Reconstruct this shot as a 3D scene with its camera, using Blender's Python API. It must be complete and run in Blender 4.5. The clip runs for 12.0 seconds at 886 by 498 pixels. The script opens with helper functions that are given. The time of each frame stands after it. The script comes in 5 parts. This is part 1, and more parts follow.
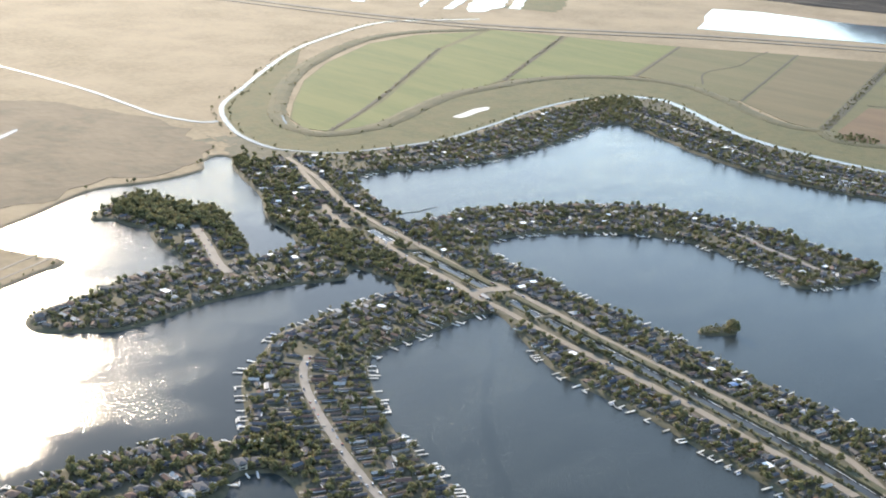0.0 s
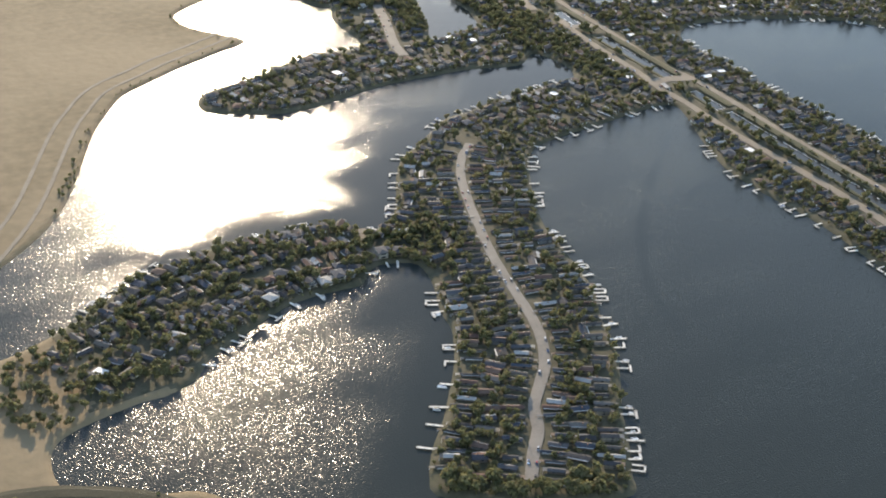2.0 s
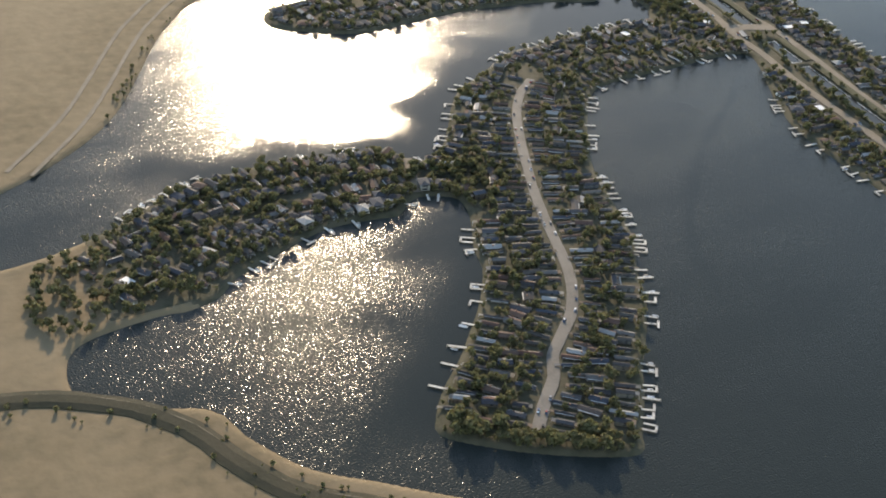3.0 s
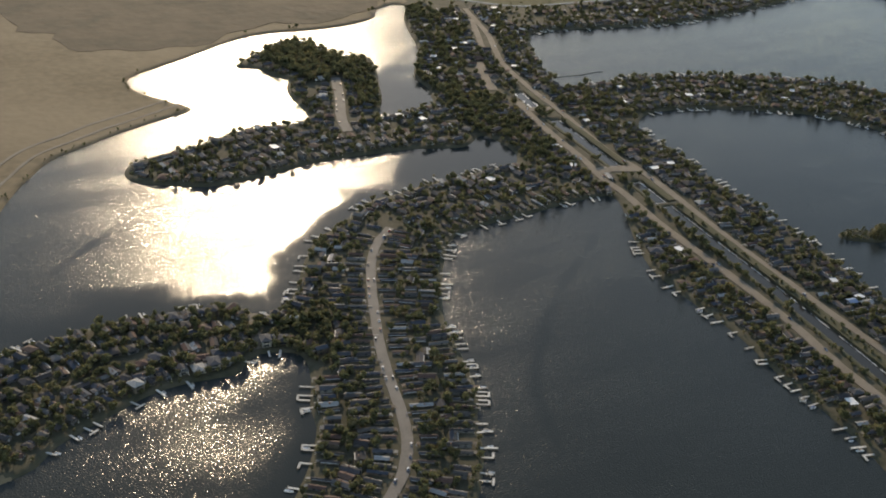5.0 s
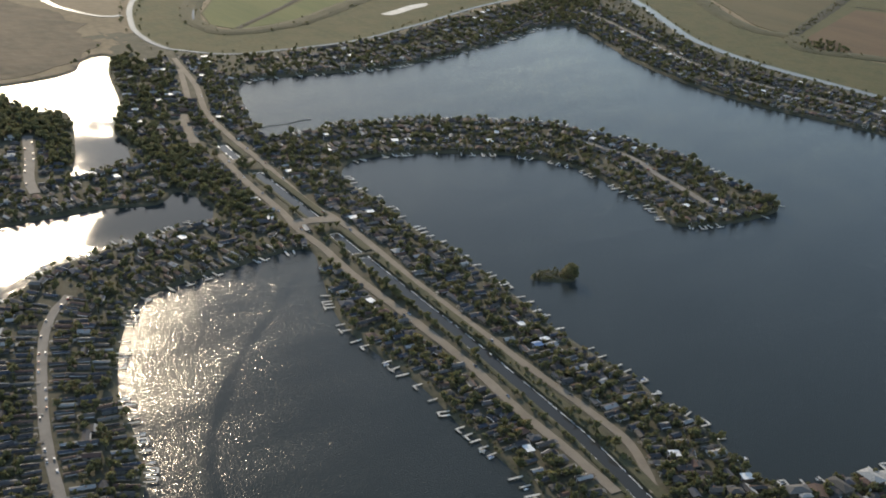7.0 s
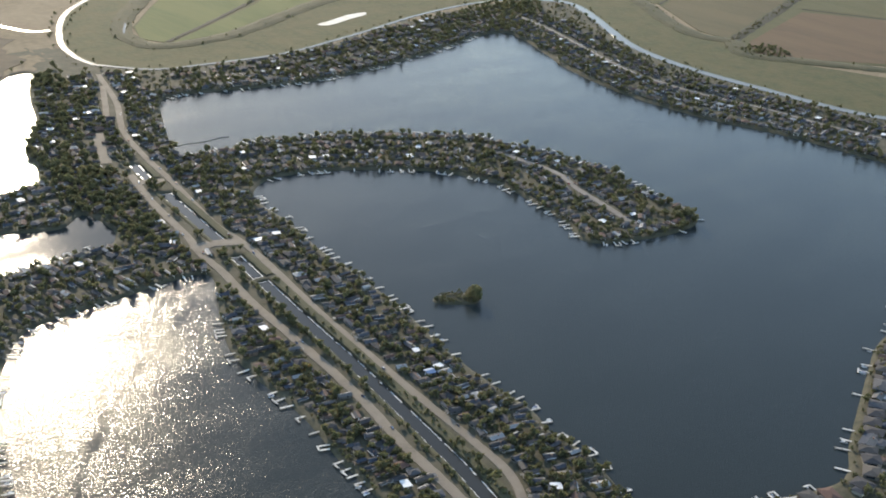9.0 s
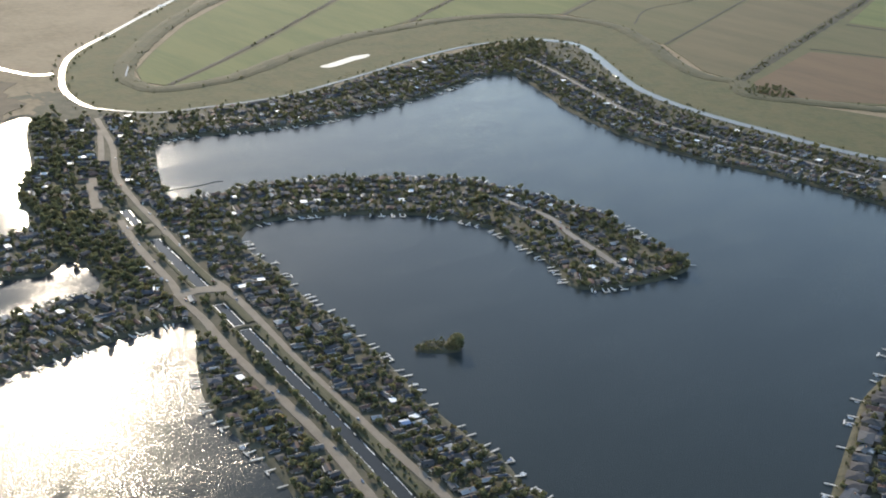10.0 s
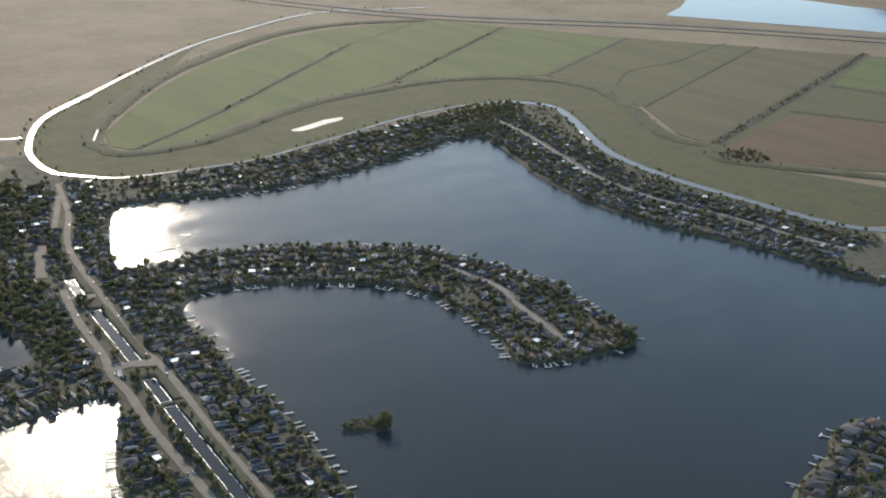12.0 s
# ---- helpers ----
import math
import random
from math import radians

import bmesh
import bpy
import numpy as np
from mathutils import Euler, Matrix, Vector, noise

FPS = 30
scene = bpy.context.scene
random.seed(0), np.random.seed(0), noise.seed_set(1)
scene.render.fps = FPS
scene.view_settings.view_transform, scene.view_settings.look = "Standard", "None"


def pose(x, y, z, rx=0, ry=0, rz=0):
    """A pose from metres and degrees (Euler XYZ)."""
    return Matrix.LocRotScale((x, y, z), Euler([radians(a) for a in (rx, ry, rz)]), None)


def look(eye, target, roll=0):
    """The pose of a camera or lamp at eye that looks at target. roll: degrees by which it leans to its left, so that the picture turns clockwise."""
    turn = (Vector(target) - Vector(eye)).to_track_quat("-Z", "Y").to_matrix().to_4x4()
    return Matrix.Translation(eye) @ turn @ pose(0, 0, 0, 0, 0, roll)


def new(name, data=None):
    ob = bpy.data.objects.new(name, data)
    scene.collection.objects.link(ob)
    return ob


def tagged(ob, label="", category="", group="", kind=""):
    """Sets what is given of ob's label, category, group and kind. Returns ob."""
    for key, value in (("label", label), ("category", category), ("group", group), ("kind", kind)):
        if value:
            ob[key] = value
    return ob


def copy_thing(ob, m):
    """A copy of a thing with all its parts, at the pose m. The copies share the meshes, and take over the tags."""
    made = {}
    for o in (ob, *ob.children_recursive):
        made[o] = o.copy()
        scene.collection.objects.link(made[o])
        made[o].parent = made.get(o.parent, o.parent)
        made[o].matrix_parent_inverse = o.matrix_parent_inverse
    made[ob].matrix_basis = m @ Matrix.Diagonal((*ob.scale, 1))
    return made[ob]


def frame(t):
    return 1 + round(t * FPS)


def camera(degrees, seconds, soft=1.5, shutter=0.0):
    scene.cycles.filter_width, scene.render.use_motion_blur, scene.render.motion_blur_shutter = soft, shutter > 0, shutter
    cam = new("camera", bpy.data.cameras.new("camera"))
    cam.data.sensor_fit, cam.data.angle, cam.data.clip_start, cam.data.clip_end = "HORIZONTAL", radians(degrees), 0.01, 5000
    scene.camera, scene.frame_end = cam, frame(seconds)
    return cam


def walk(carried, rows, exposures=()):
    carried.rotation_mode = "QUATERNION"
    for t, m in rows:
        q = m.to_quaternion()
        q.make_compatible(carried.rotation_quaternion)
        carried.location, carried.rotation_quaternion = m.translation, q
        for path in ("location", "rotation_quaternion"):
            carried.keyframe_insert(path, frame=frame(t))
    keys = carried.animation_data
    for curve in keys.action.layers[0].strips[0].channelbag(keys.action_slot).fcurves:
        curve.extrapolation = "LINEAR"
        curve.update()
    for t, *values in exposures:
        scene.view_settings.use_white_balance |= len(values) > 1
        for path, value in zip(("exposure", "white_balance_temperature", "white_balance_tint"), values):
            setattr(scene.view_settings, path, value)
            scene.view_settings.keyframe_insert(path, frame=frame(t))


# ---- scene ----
cam = camera(37.6, 12.0, soft=1.9)
PATH = [
    (0, (-799.6, -700.8, 382.3), (-455.6, -373.1, 226.6), 3.51),
    (0.5, (-783.0, -705.4, 381.5), (-445.1, -361.9, 248.0), 2.83),
    (1, (-766.4, -709.5, 380.9), (-437.0, -364.6, 230.7), 3.70),
    (1.5, (-749.7, -713.4, 380.4), (-435.8, -364.4, 208.1), 3.73),
    (2, (-732.5, -716.9, 380.5), (-479.7, -356.4, 143.5), 0.81),
    (2.5, (-714.9, -720.2, 381.1), (-502.3, -342.0, 132.6), 0.08),
    (2.7, (-707.9, -721.6, 381.4), (-492.4, -357.5, 114.9), 3.19),
    (4.3, (-654.6, -732.6, 383.9), (-437.7, -345.1, 154.2), 1.89),
    (4.5, (-648.0, -734.2, 384.3), (-424.2, -350.8, 154.2), 1.69),
    (5, (-631.5, -738.2, 385.3), (-390.5, -357.6, 168.4), 2.45),
    (5.5, (-615.0, -742.6, 386.5), (-357.3, -368.4, 177.8), 1.38),
    (6, (-598.7, -747.2, 388.0), (-319.3, -386.1, 184.2), 1.82),
    (6.5, (-582.6, -751.8, 389.9), (-276.9, -410.7, 189.5), 1.96),
    (6.7, (-576.1, -753.7, 390.8), (-267.0, -408.8, 202.6), 3.86),
    (7, (-566.5, -756.7, 392.3), (-255.5, -420.2, 192.1), 3.70),
    (7.5, (-550.4, -762.0, 395.0), (-233.5, -432.1, 193.2), 4.09),
    (7.7, (-543.9, -764.4, 396.1), (-226.6, -434.9, 194.3), 3.08),
    (9.5, (-484.4, -788.7, 407.6), (-174.3, -450.7, 208.5), 2.99),
    (10, (-467.9, -795.2, 410.7), (-160.8, -448.9, 221.6), 2.35),
    (10.5, (-451.5, -801.5, 413.6), (-147.9, -450.7, 227.0), 1.87),
    (11, (-435.2, -807.7, 416.4), (-133.6, -451.9, 236.1), 1.49),
    (11.5, (-418.9, -813.9, 419.2), (-116.5, -456.3, 244.1), 1.41),
    (12, (-402.6, -820.0, 422.1), (-98.7, -461.8, 251.0), 2.05),
]
EXPOSURES = [(0.0, 2.35, 7350, 12), (1.0, 2.05, 7450, 12), (1.5, 1.97, 7600, 12), (2.5, 1.8, 7900, 12), (4.5, 1.02, 8300, 12), (5.5, 0.95, 8200, 12), (7.5, 1.32, 7500, 10), (9.5, 1.68, 7150, 10), (12.0, 1.32, 6900, 10)]
walk(cam, [(t, look(eye, target, roll)) for t, eye, target, roll in PATH], EXPOSURES)

# ---- world, sun ----
SUN_AZIMUTH, SUN_HEIGHT = 66.6, 19.0
world = bpy.data.worlds.new("sky")
scene.world = world
world.use_nodes = True
wn = world.node_tree.nodes
sky = wn.new("ShaderNodeTexSky")
sky.sky_type, sky.sun_disc = "NISHITA", False
sky.sun_elevation, sky.sun_rotation = radians(SUN_HEIGHT), radians(90 - SUN_AZIMUTH)
sky.air_density, sky.dust_density, sky.ozone_density, sky.altitude = 1.0, 0.3, 1.8, 400
wn["Background"].inputs["Strength"].default_value = 0.15
world.node_tree.links.new(sky.outputs["Color"], wn["Background"].inputs["Color"])
sun_data = bpy.data.lights.new("sun", "SUN")
sun_data.energy, sun_data.angle, sun_data.color = 2.0, radians(0.53), (1.0, 0.89, 0.73)
sun = new("sun", sun_data)
ca, sa = math.cos(radians(SUN_AZIMUTH)), math.sin(radians(SUN_AZIMUTH))
sun.matrix_world = look((ca * 900, sa * 900, 900 * math.tan(radians(SUN_HEIGHT))), (0, 0, 0))

# ---- materials ----


def mixed(name, colours, rough=0.85, grain=0.5, patch=0.03, bump=0.3, vary=0.0, metal=0.0, stretch=None, spec=0.3):
    """A weathered surface: three colours mixed by a fine grain and by wide patches (scales per metre), with relief."""
    m = bpy.data.materials.new(name)
    m.use_nodes = True
    t = m.node_tree
    n, l = t.nodes, t.links
    b = n["Principled BSDF"]
    b.inputs["Roughness"].default_value, b.inputs["Metallic"].default_value = rough, metal
    b.inputs["Specular IOR Level"].default_value = spec
    co = n.new("ShaderNodeTexCoord")
    src = co.outputs["Object"]
    if stretch:
        mp = n.new("ShaderNodeMapping")
        mp.inputs["Scale"].default_value, mp.inputs["Rotation"].default_value = stretch[:3], (0, 0, radians(stretch[3]))
        l.new(src, mp.inputs["Vector"])
        src = mp.outputs["Vector"]
    fine, wide = n.new("ShaderNodeTexNoise"), n.new("ShaderNodeTexNoise")
    fine.inputs["Scale"].default_value, fine.inputs["Detail"].default_value = grain, 6
    wide.inputs["Scale"].default_value, wide.inputs["Detail"].default_value = patch, 5
    wide.inputs["Roughness"].default_value = 0.62
    for tex in (fine, wide):
        l.new(src, tex.inputs["Vector"])
    ra, rb = n.new("ShaderNodeMapRange"), n.new("ShaderNodeMapRange")
    for r, tex, lo, hi in ((ra, fine, 0.33, 0.67), (rb, wide, 0.38, 0.62)):
        r.inputs["From Min"].default_value, r.inputs["From Max"].default_value = lo, hi
        l.new(tex.outputs["Fac"], r.inputs["Value"])
    m1, m2 = n.new("ShaderNodeMix"), n.new("ShaderNodeMix")
    m1.data_type = m2.data_type = "RGBA"
    m1.inputs["A"].default_value, m1.inputs["B"].default_value = (*colours[0], 1), (*colours[1], 1)
    m2.inputs["B"].default_value = (*colours[2], 1)
    l.new(ra.outputs["Result"], m1.inputs["Factor"])
    half = n.new("ShaderNodeMath")
    half.operation = "MULTIPLY"
    half.inputs[1].default_value = 0.8
    l.new(rb.outputs["Result"], half.inputs[0])
    l.new(half.outputs[0], m2.inputs["Factor"])
    l.new(m1.outputs["Result"], m2.inputs["A"])
    out = m2.outputs["Result"]
    if vary:
        info, hsv = n.new("ShaderNodeObjectInfo"), n.new("ShaderNodeHueSaturation")
        r = n.new("ShaderNodeMapRange")
        r.inputs["To Min"].default_value, r.inputs["To Max"].default_value = 1 - vary, 1 + vary
        l.new(info.outputs["Random"], r.inputs["Value"])
        l.new(r.outputs["Result"], hsv.inputs["Value"])
        l.new(out, hsv.inputs["Color"])
        out = hsv.outputs["Color"]
    l.new(out, b.inputs["Base Color"])
    if bump:
        bp = n.new("ShaderNodeBump")
        bp.inputs["Strength"].default_value, bp.inputs["Distance"].default_value = bump, 0.25 / max(grain, 0.05)
        l.new(fine.outputs["Fac"], bp.inputs["Height"])
        l.new(bp.outputs["Normal"], b.inputs["Normal"])
    return m


def palette(name, colours, rough=0.8, grain=1.2, island=False):
    """Painted or shingled surfaces whose colour differs from house to house, or from piece to piece of a joined mesh."""
    m = mixed(name, (colours[0], colours[0], colours[0]), rough, grain, 0.2, 0.2, spec=0.12)
    t = m.node_tree
    n, l = t.nodes, t.links
    info, ramp, mul = n.new("ShaderNodeObjectInfo"), n.new("ShaderNodeValToRGB"), n.new("ShaderNodeMix")
    ramp.color_ramp.interpolation = "CONSTANT"
    e = ramp.color_ramp.elements
    while len(e) < len(colours):
        e.new(0.5)
    for i, c in enumerate(colours):
        e[i].position, e[i].color = i / len(colours), (*c, 1)
    l.new(n.new("ShaderNodeNewGeometry").outputs["Random Per Island"] if island else info.outputs["Random"], ramp.inputs["Fac"])
    tex = [x for x in n if x.type == "TEX_NOISE"]
    r = n.new("ShaderNodeMapRange")
    r.inputs["From Min"].default_value, r.inputs["From Max"].default_value = 0.3, 0.7
    r.inputs["To Min"].default_value, r.inputs["To Max"].default_value = 0.72, 1.15
    l.new(tex[0].outputs["Fac"], r.inputs["Value"])
    mul.data_type, mul.blend_type = "RGBA", "MULTIPLY"
    mul.inputs["Factor"].default_value = 1
    l.new(ramp.outputs["Color"], mul.inputs["A"])
    l.new(r.outputs["Result"], mul.inputs["B"])
    l.new(mul.outputs["Result"], n["Principled BSDF"].inputs["Base Color"])
    return m


def water_material(name, base, rough=0.165, wave=1.15, size=1.05, gloss=0.1, open_water=False):
    """Rippled water. On the lakes the wind's strength comes from the mesh and is broken up by long gusts, with smooth slicks between them."""
    m = bpy.data.materials.new(name)
    m.use_nodes = True
    t = m.node_tree
    n, l = t.nodes, t.links
    b = n["Principled BSDF"]
    b.inputs["IOR"].default_value, b.inputs["Specular IOR Level"].default_value = 1.333, gloss
    b.inputs["Base Color"].default_value = (*base, 1)

    def product(a, k):
        mul = n.new("ShaderNodeMath")
        mul.operation = "MULTIPLY"
        l.new(a, mul.inputs[0])
        if isinstance(k, (int, float)):
            mul.inputs[1].default_value = k
        else:
            l.new(k, mul.inputs[1])
        return mul.outputs[0]

    def mapped(a, lo, hi, to_lo, to_hi):
        r = n.new("ShaderNodeMapRange")
        for k, v in (("From Min", lo), ("From Max", hi), ("To Min", to_lo), ("To Max", to_hi)):
            r.inputs[k].default_value = v
        l.new(a, r.inputs["Value"])
        return r.outputs["Result"]

    co = n.new("ShaderNodeTexCoord").outputs["Object"]
    ripple, swell, wind = (n.new("ShaderNodeTexNoise") for _ in range(3))
    lie = n.new("ShaderNodeMapping")
    lie.inputs["Rotation"].default_value, lie.inputs["Scale"].default_value = (0, 0, radians(-33)), (0.45, 1.3, 1)
    l.new(co, lie.inputs["Vector"])
    for tex, s, d, src in ((ripple, size, 0.3, co), (swell, size * 0.16, 2, co), (wind, 0.02, 4, lie.outputs["Vector"])):
        tex.inputs["Scale"].default_value, tex.inputs["Detail"].default_value = s, d
        l.new(src, tex.inputs["Vector"])
    force = mapped(wind.outputs["Fac"], 0.4, 0.6, 0.8, 1.08)
    if open_water:
        shelter = n.new("ShaderNodeAttribute")
        shelter.attribute_name = "wind"
        force = product(force, shelter.outputs["Fac"])
    l.new(mapped(force, 0.05, 0.9, rough * 0.3, rough), b.inputs["Roughness"])
    b1, b2 = n.new("ShaderNodeBump"), n.new("ShaderNodeBump")
    b1.inputs["Distance"].default_value, b2.inputs["Distance"].default_value = 0.2 / size, 0.9
    l.new(product(force, 0.1), b2.inputs["Strength"])
    l.new(product(force, wave), b1.inputs["Strength"])
    l.new(ripple.outputs["Fac"], b1.inputs["Height"])
    l.new(swell.outputs["Fac"], b2.inputs["Height"])
    l.new(b2.outputs["Normal"], b1.inputs["Normal"])
    l.new(b1.outputs["Normal"], b.inputs["Normal"])
    return m


M_GROUND = mixed("dry_grass_earth", ((0.172, 0.122, 0.068), (0.107, 0.081, 0.043), (0.211, 0.155, 0.092)), 0.95, 0.12, 0.006)
M_MEADOW = mixed("meadow_grass", ((0.056, 0.056, 0.015), (0.034, 0.039, 0.010), (0.070, 0.059, 0.019)), 0.95, 0.14, 0.03)
M_GREEN = mixed("green_field", ((0.072, 0.087, 0.019), (0.055, 0.072, 0.015), (0.095, 0.101, 0.026)), 0.95, 0.3, 0.02, stretch=(1, 0.15, 1, 32))
M_OLIVE = mixed("olive_field", ((0.064, 0.061, 0.019), (0.050, 0.050, 0.015), (0.081, 0.068, 0.025)), 0.95, 0.3, 0.02, stretch=(1, 0.15, 1, 24))
M_TAN = mixed("tan_field", ((0.077, 0.058, 0.024), (0.060, 0.050, 0.019), (0.092, 0.070, 0.030)), 0.95, 0.3, 0.02, stretch=(1, 0.15, 1, 22))
M_RUST = mixed("ploughed_field", ((0.092, 0.052, 0.025), (0.070, 0.044, 0.020), (0.106, 0.064, 0.029)), 0.95, 0.3, 0.025, stretch=(1, 0.15, 1, 22))
M_SCRUB = mixed("dark_scrub", ((0.081, 0.059, 0.034), (0.051, 0.039, 0.022), (0.114, 0.082, 0.049)), 0.95, 0.06, 0.012)
M_DITCH = mixed("ditch_reeds", ((0.034, 0.032, 0.018), (0.024, 0.024, 0.013), (0.049, 0.041, 0.024)), 0.95, 0.4, 0.03)
M_DIKE = mixed("dike_grass", ((0.053, 0.050, 0.020), (0.034, 0.036, 0.015), (0.071, 0.061, 0.027)), 0.95, 0.2, 0.03)
M_ROAD = mixed("sandy_road", ((0.170, 0.138, 0.100), (0.136, 0.111, 0.082), (0.200, 0.163, 0.121)), 0.9, 0.6, 0.05)
M_ASPHALT = mixed("worn_asphalt", ((0.15, 0.132, 0.11), (0.12, 0.107, 0.09), (0.18, 0.158, 0.132)), 0.85, 0.6, 0.05)
M_HIGHWAY = mixed("highway_bed", ((0.10, 0.085, 0.065), (0.08, 0.07, 0.055), (0.13, 0.11, 0.08)), 0.9, 0.3, 0.02)
M_WATER = water_material("lake_water", (0.024, 0.029, 0.027), open_water=True)
M_CANAL = water_material("canal_water", (0.04, 0.04, 0.036), 0.03, 0.02, 1.2, 0.12)
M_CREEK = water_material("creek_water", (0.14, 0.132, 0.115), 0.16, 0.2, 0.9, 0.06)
M_POND = water_material("marsh_water", (0.05, 0.06, 0.07), 0.1, 0.06, 0.5, 0.06)
M_PAN = mixed("salt_pan", ((0.4, 0.37, 0.31), (0.3, 0.27, 0.22), (0.5, 0.46, 0.4)), 0.6, 0.5, 0.05)
# near-white colour that paints the glint along the canal edges
M_EDGE_GLINT = mixed("canal_edge_glint", ((0.62, 0.6, 0.55), (0.5, 0.48, 0.43), (0.7, 0.68, 0.63)), 0.4, 0.8, 0.1, 0.1, spec=0.5)
M_HILL = mixed("wooded_hill", ((0.034, 0.03, 0.026), (0.02, 0.02, 0.018), (0.05, 0.043, 0.036)), 0.95, 0.03, 0.006, 0.4, spec=0.1)

M_BANK = mixed("bank_grass", ((0.055, 0.055, 0.026), (0.036, 0.038, 0.018), (0.08, 0.07, 0.036)), 0.95, 0.5, 0.05)
M_YARD = mixed("garden_ground", ((0.058, 0.053, 0.030), (0.036, 0.036, 0.019), (0.086, 0.073, 0.046)), 0.95, 0.35, 0.08)
ROOFS = ((0.055, 0.052, 0.052), (0.07, 0.062, 0.058), (0.085, 0.082, 0.082), (0.05, 0.052, 0.058), (0.105, 0.09, 0.076), (0.11, 0.066, 0.052), (0.07, 0.072, 0.078), (0.055, 0.062, 0.075), (0.13, 0.12, 0.11), (0.048, 0.045, 0.044), (0.12, 0.08, 0.062), (0.08, 0.072, 0.064), (0.062, 0.058, 0.054), (0.3, 0.29, 0.27))
M_ROOF = palette("roof_shingle", ROOFS, 0.85, 1.5)
WALLS = ((0.19, 0.165, 0.13), (0.15, 0.125, 0.095), (0.14, 0.13, 0.115), (0.25, 0.23, 0.195), (0.115, 0.092, 0.07), (0.13, 0.128, 0.125), (0.165, 0.12, 0.088))
M_WALL = palette("painted_wall", WALLS, 0.8, 1.0)
M_ROOF_FAR, M_WALL_FAR = palette("far_roof_shingle", ROOFS, 0.85, 1.5, True), palette("far_painted_wall", WALLS, 0.8, 1.0, True)
M_PALE = mixed("pale_roof", ((0.620, 0.610, 0.580), (0.550, 0.540, 0.510), (0.680, 0.670, 0.640)), 0.6, 0.8, 0.1)
M_BLUE = mixed("blue_metal_roof", ((0.12, 0.19, 0.3), (0.1, 0.16, 0.26), (0.15, 0.22, 0.33)), 0.5, 0.8, 0.1, 0.1)
M_TRIM = mixed("white_trim", ((0.68, 0.66, 0.62), (0.6, 0.58, 0.54), (0.74, 0.72, 0.68)), 0.6, 1.0, 0.2, 0.1)
M_AWNING = mixed("weathered_awning", ((0.36, 0.34, 0.31), (0.28, 0.27, 0.25), (0.44, 0.42, 0.38)), 0.6, 1.0, 0.2, 0.1, 0.3)
M_BRICK = mixed("chimney_brick", ((0.28, 0.15, 0.1), (0.22, 0.12, 0.085), (0.33, 0.2, 0.14)), 0.9, 3.0, 0.3)
M_GLASS = mixed("window_glass", ((0.02, 0.025, 0.03), (0.025, 0.03, 0.035), (0.03, 0.035, 0.04)), 0.06, 0.3, 0.1, 0.0, spec=0.6)
M_BARK = mixed("bark", ((0.12, 0.09, 0.065), (0.09, 0.07, 0.05), (0.15, 0.12, 0.09)), 0.95, 3.0, 0.5)
M_DECK = mixed("dock_planks", ((0.46, 0.42, 0.36), (0.38, 0.34, 0.29), (0.56, 0.53, 0.47)), 0.8, 1.5, 0.15, 0.3, 0.25)
M_POST = mixed("dock_post", ((0.2, 0.17, 0.13), (0.15, 0.125, 0.095), (0.25, 0.22, 0.17)), 0.9, 3.0, 0.5)
M_HULL = mixed("boat_hull", ((0.75, 0.75, 0.74), (0.7, 0.7, 0.69), (0.66, 0.65, 0.63)), 0.25, 0.8, 0.2, 0.0, 0.2)
M_CANVAS = palette("boat_canvas", ((0.08, 0.12, 0.22), (0.5, 0.49, 0.46), (0.3, 0.26, 0.2)), 0.8, 2.0)
M_CAR = palette("car_paint", ((0.6, 0.6, 0.6), (0.05, 0.05, 0.055), (0.3, 0.31, 0.33), (0.32, 0.05, 0.04), (0.08, 0.12, 0.2), (0.7, 0.7, 0.69)), 0.4, 0.5)
M_TYRE = mixed("rubber", ((0.03, 0.03, 0.03), (0.025, 0.025, 0.025), (0.04, 0.04, 0.04)), 0.8, 2.0, 0.5)


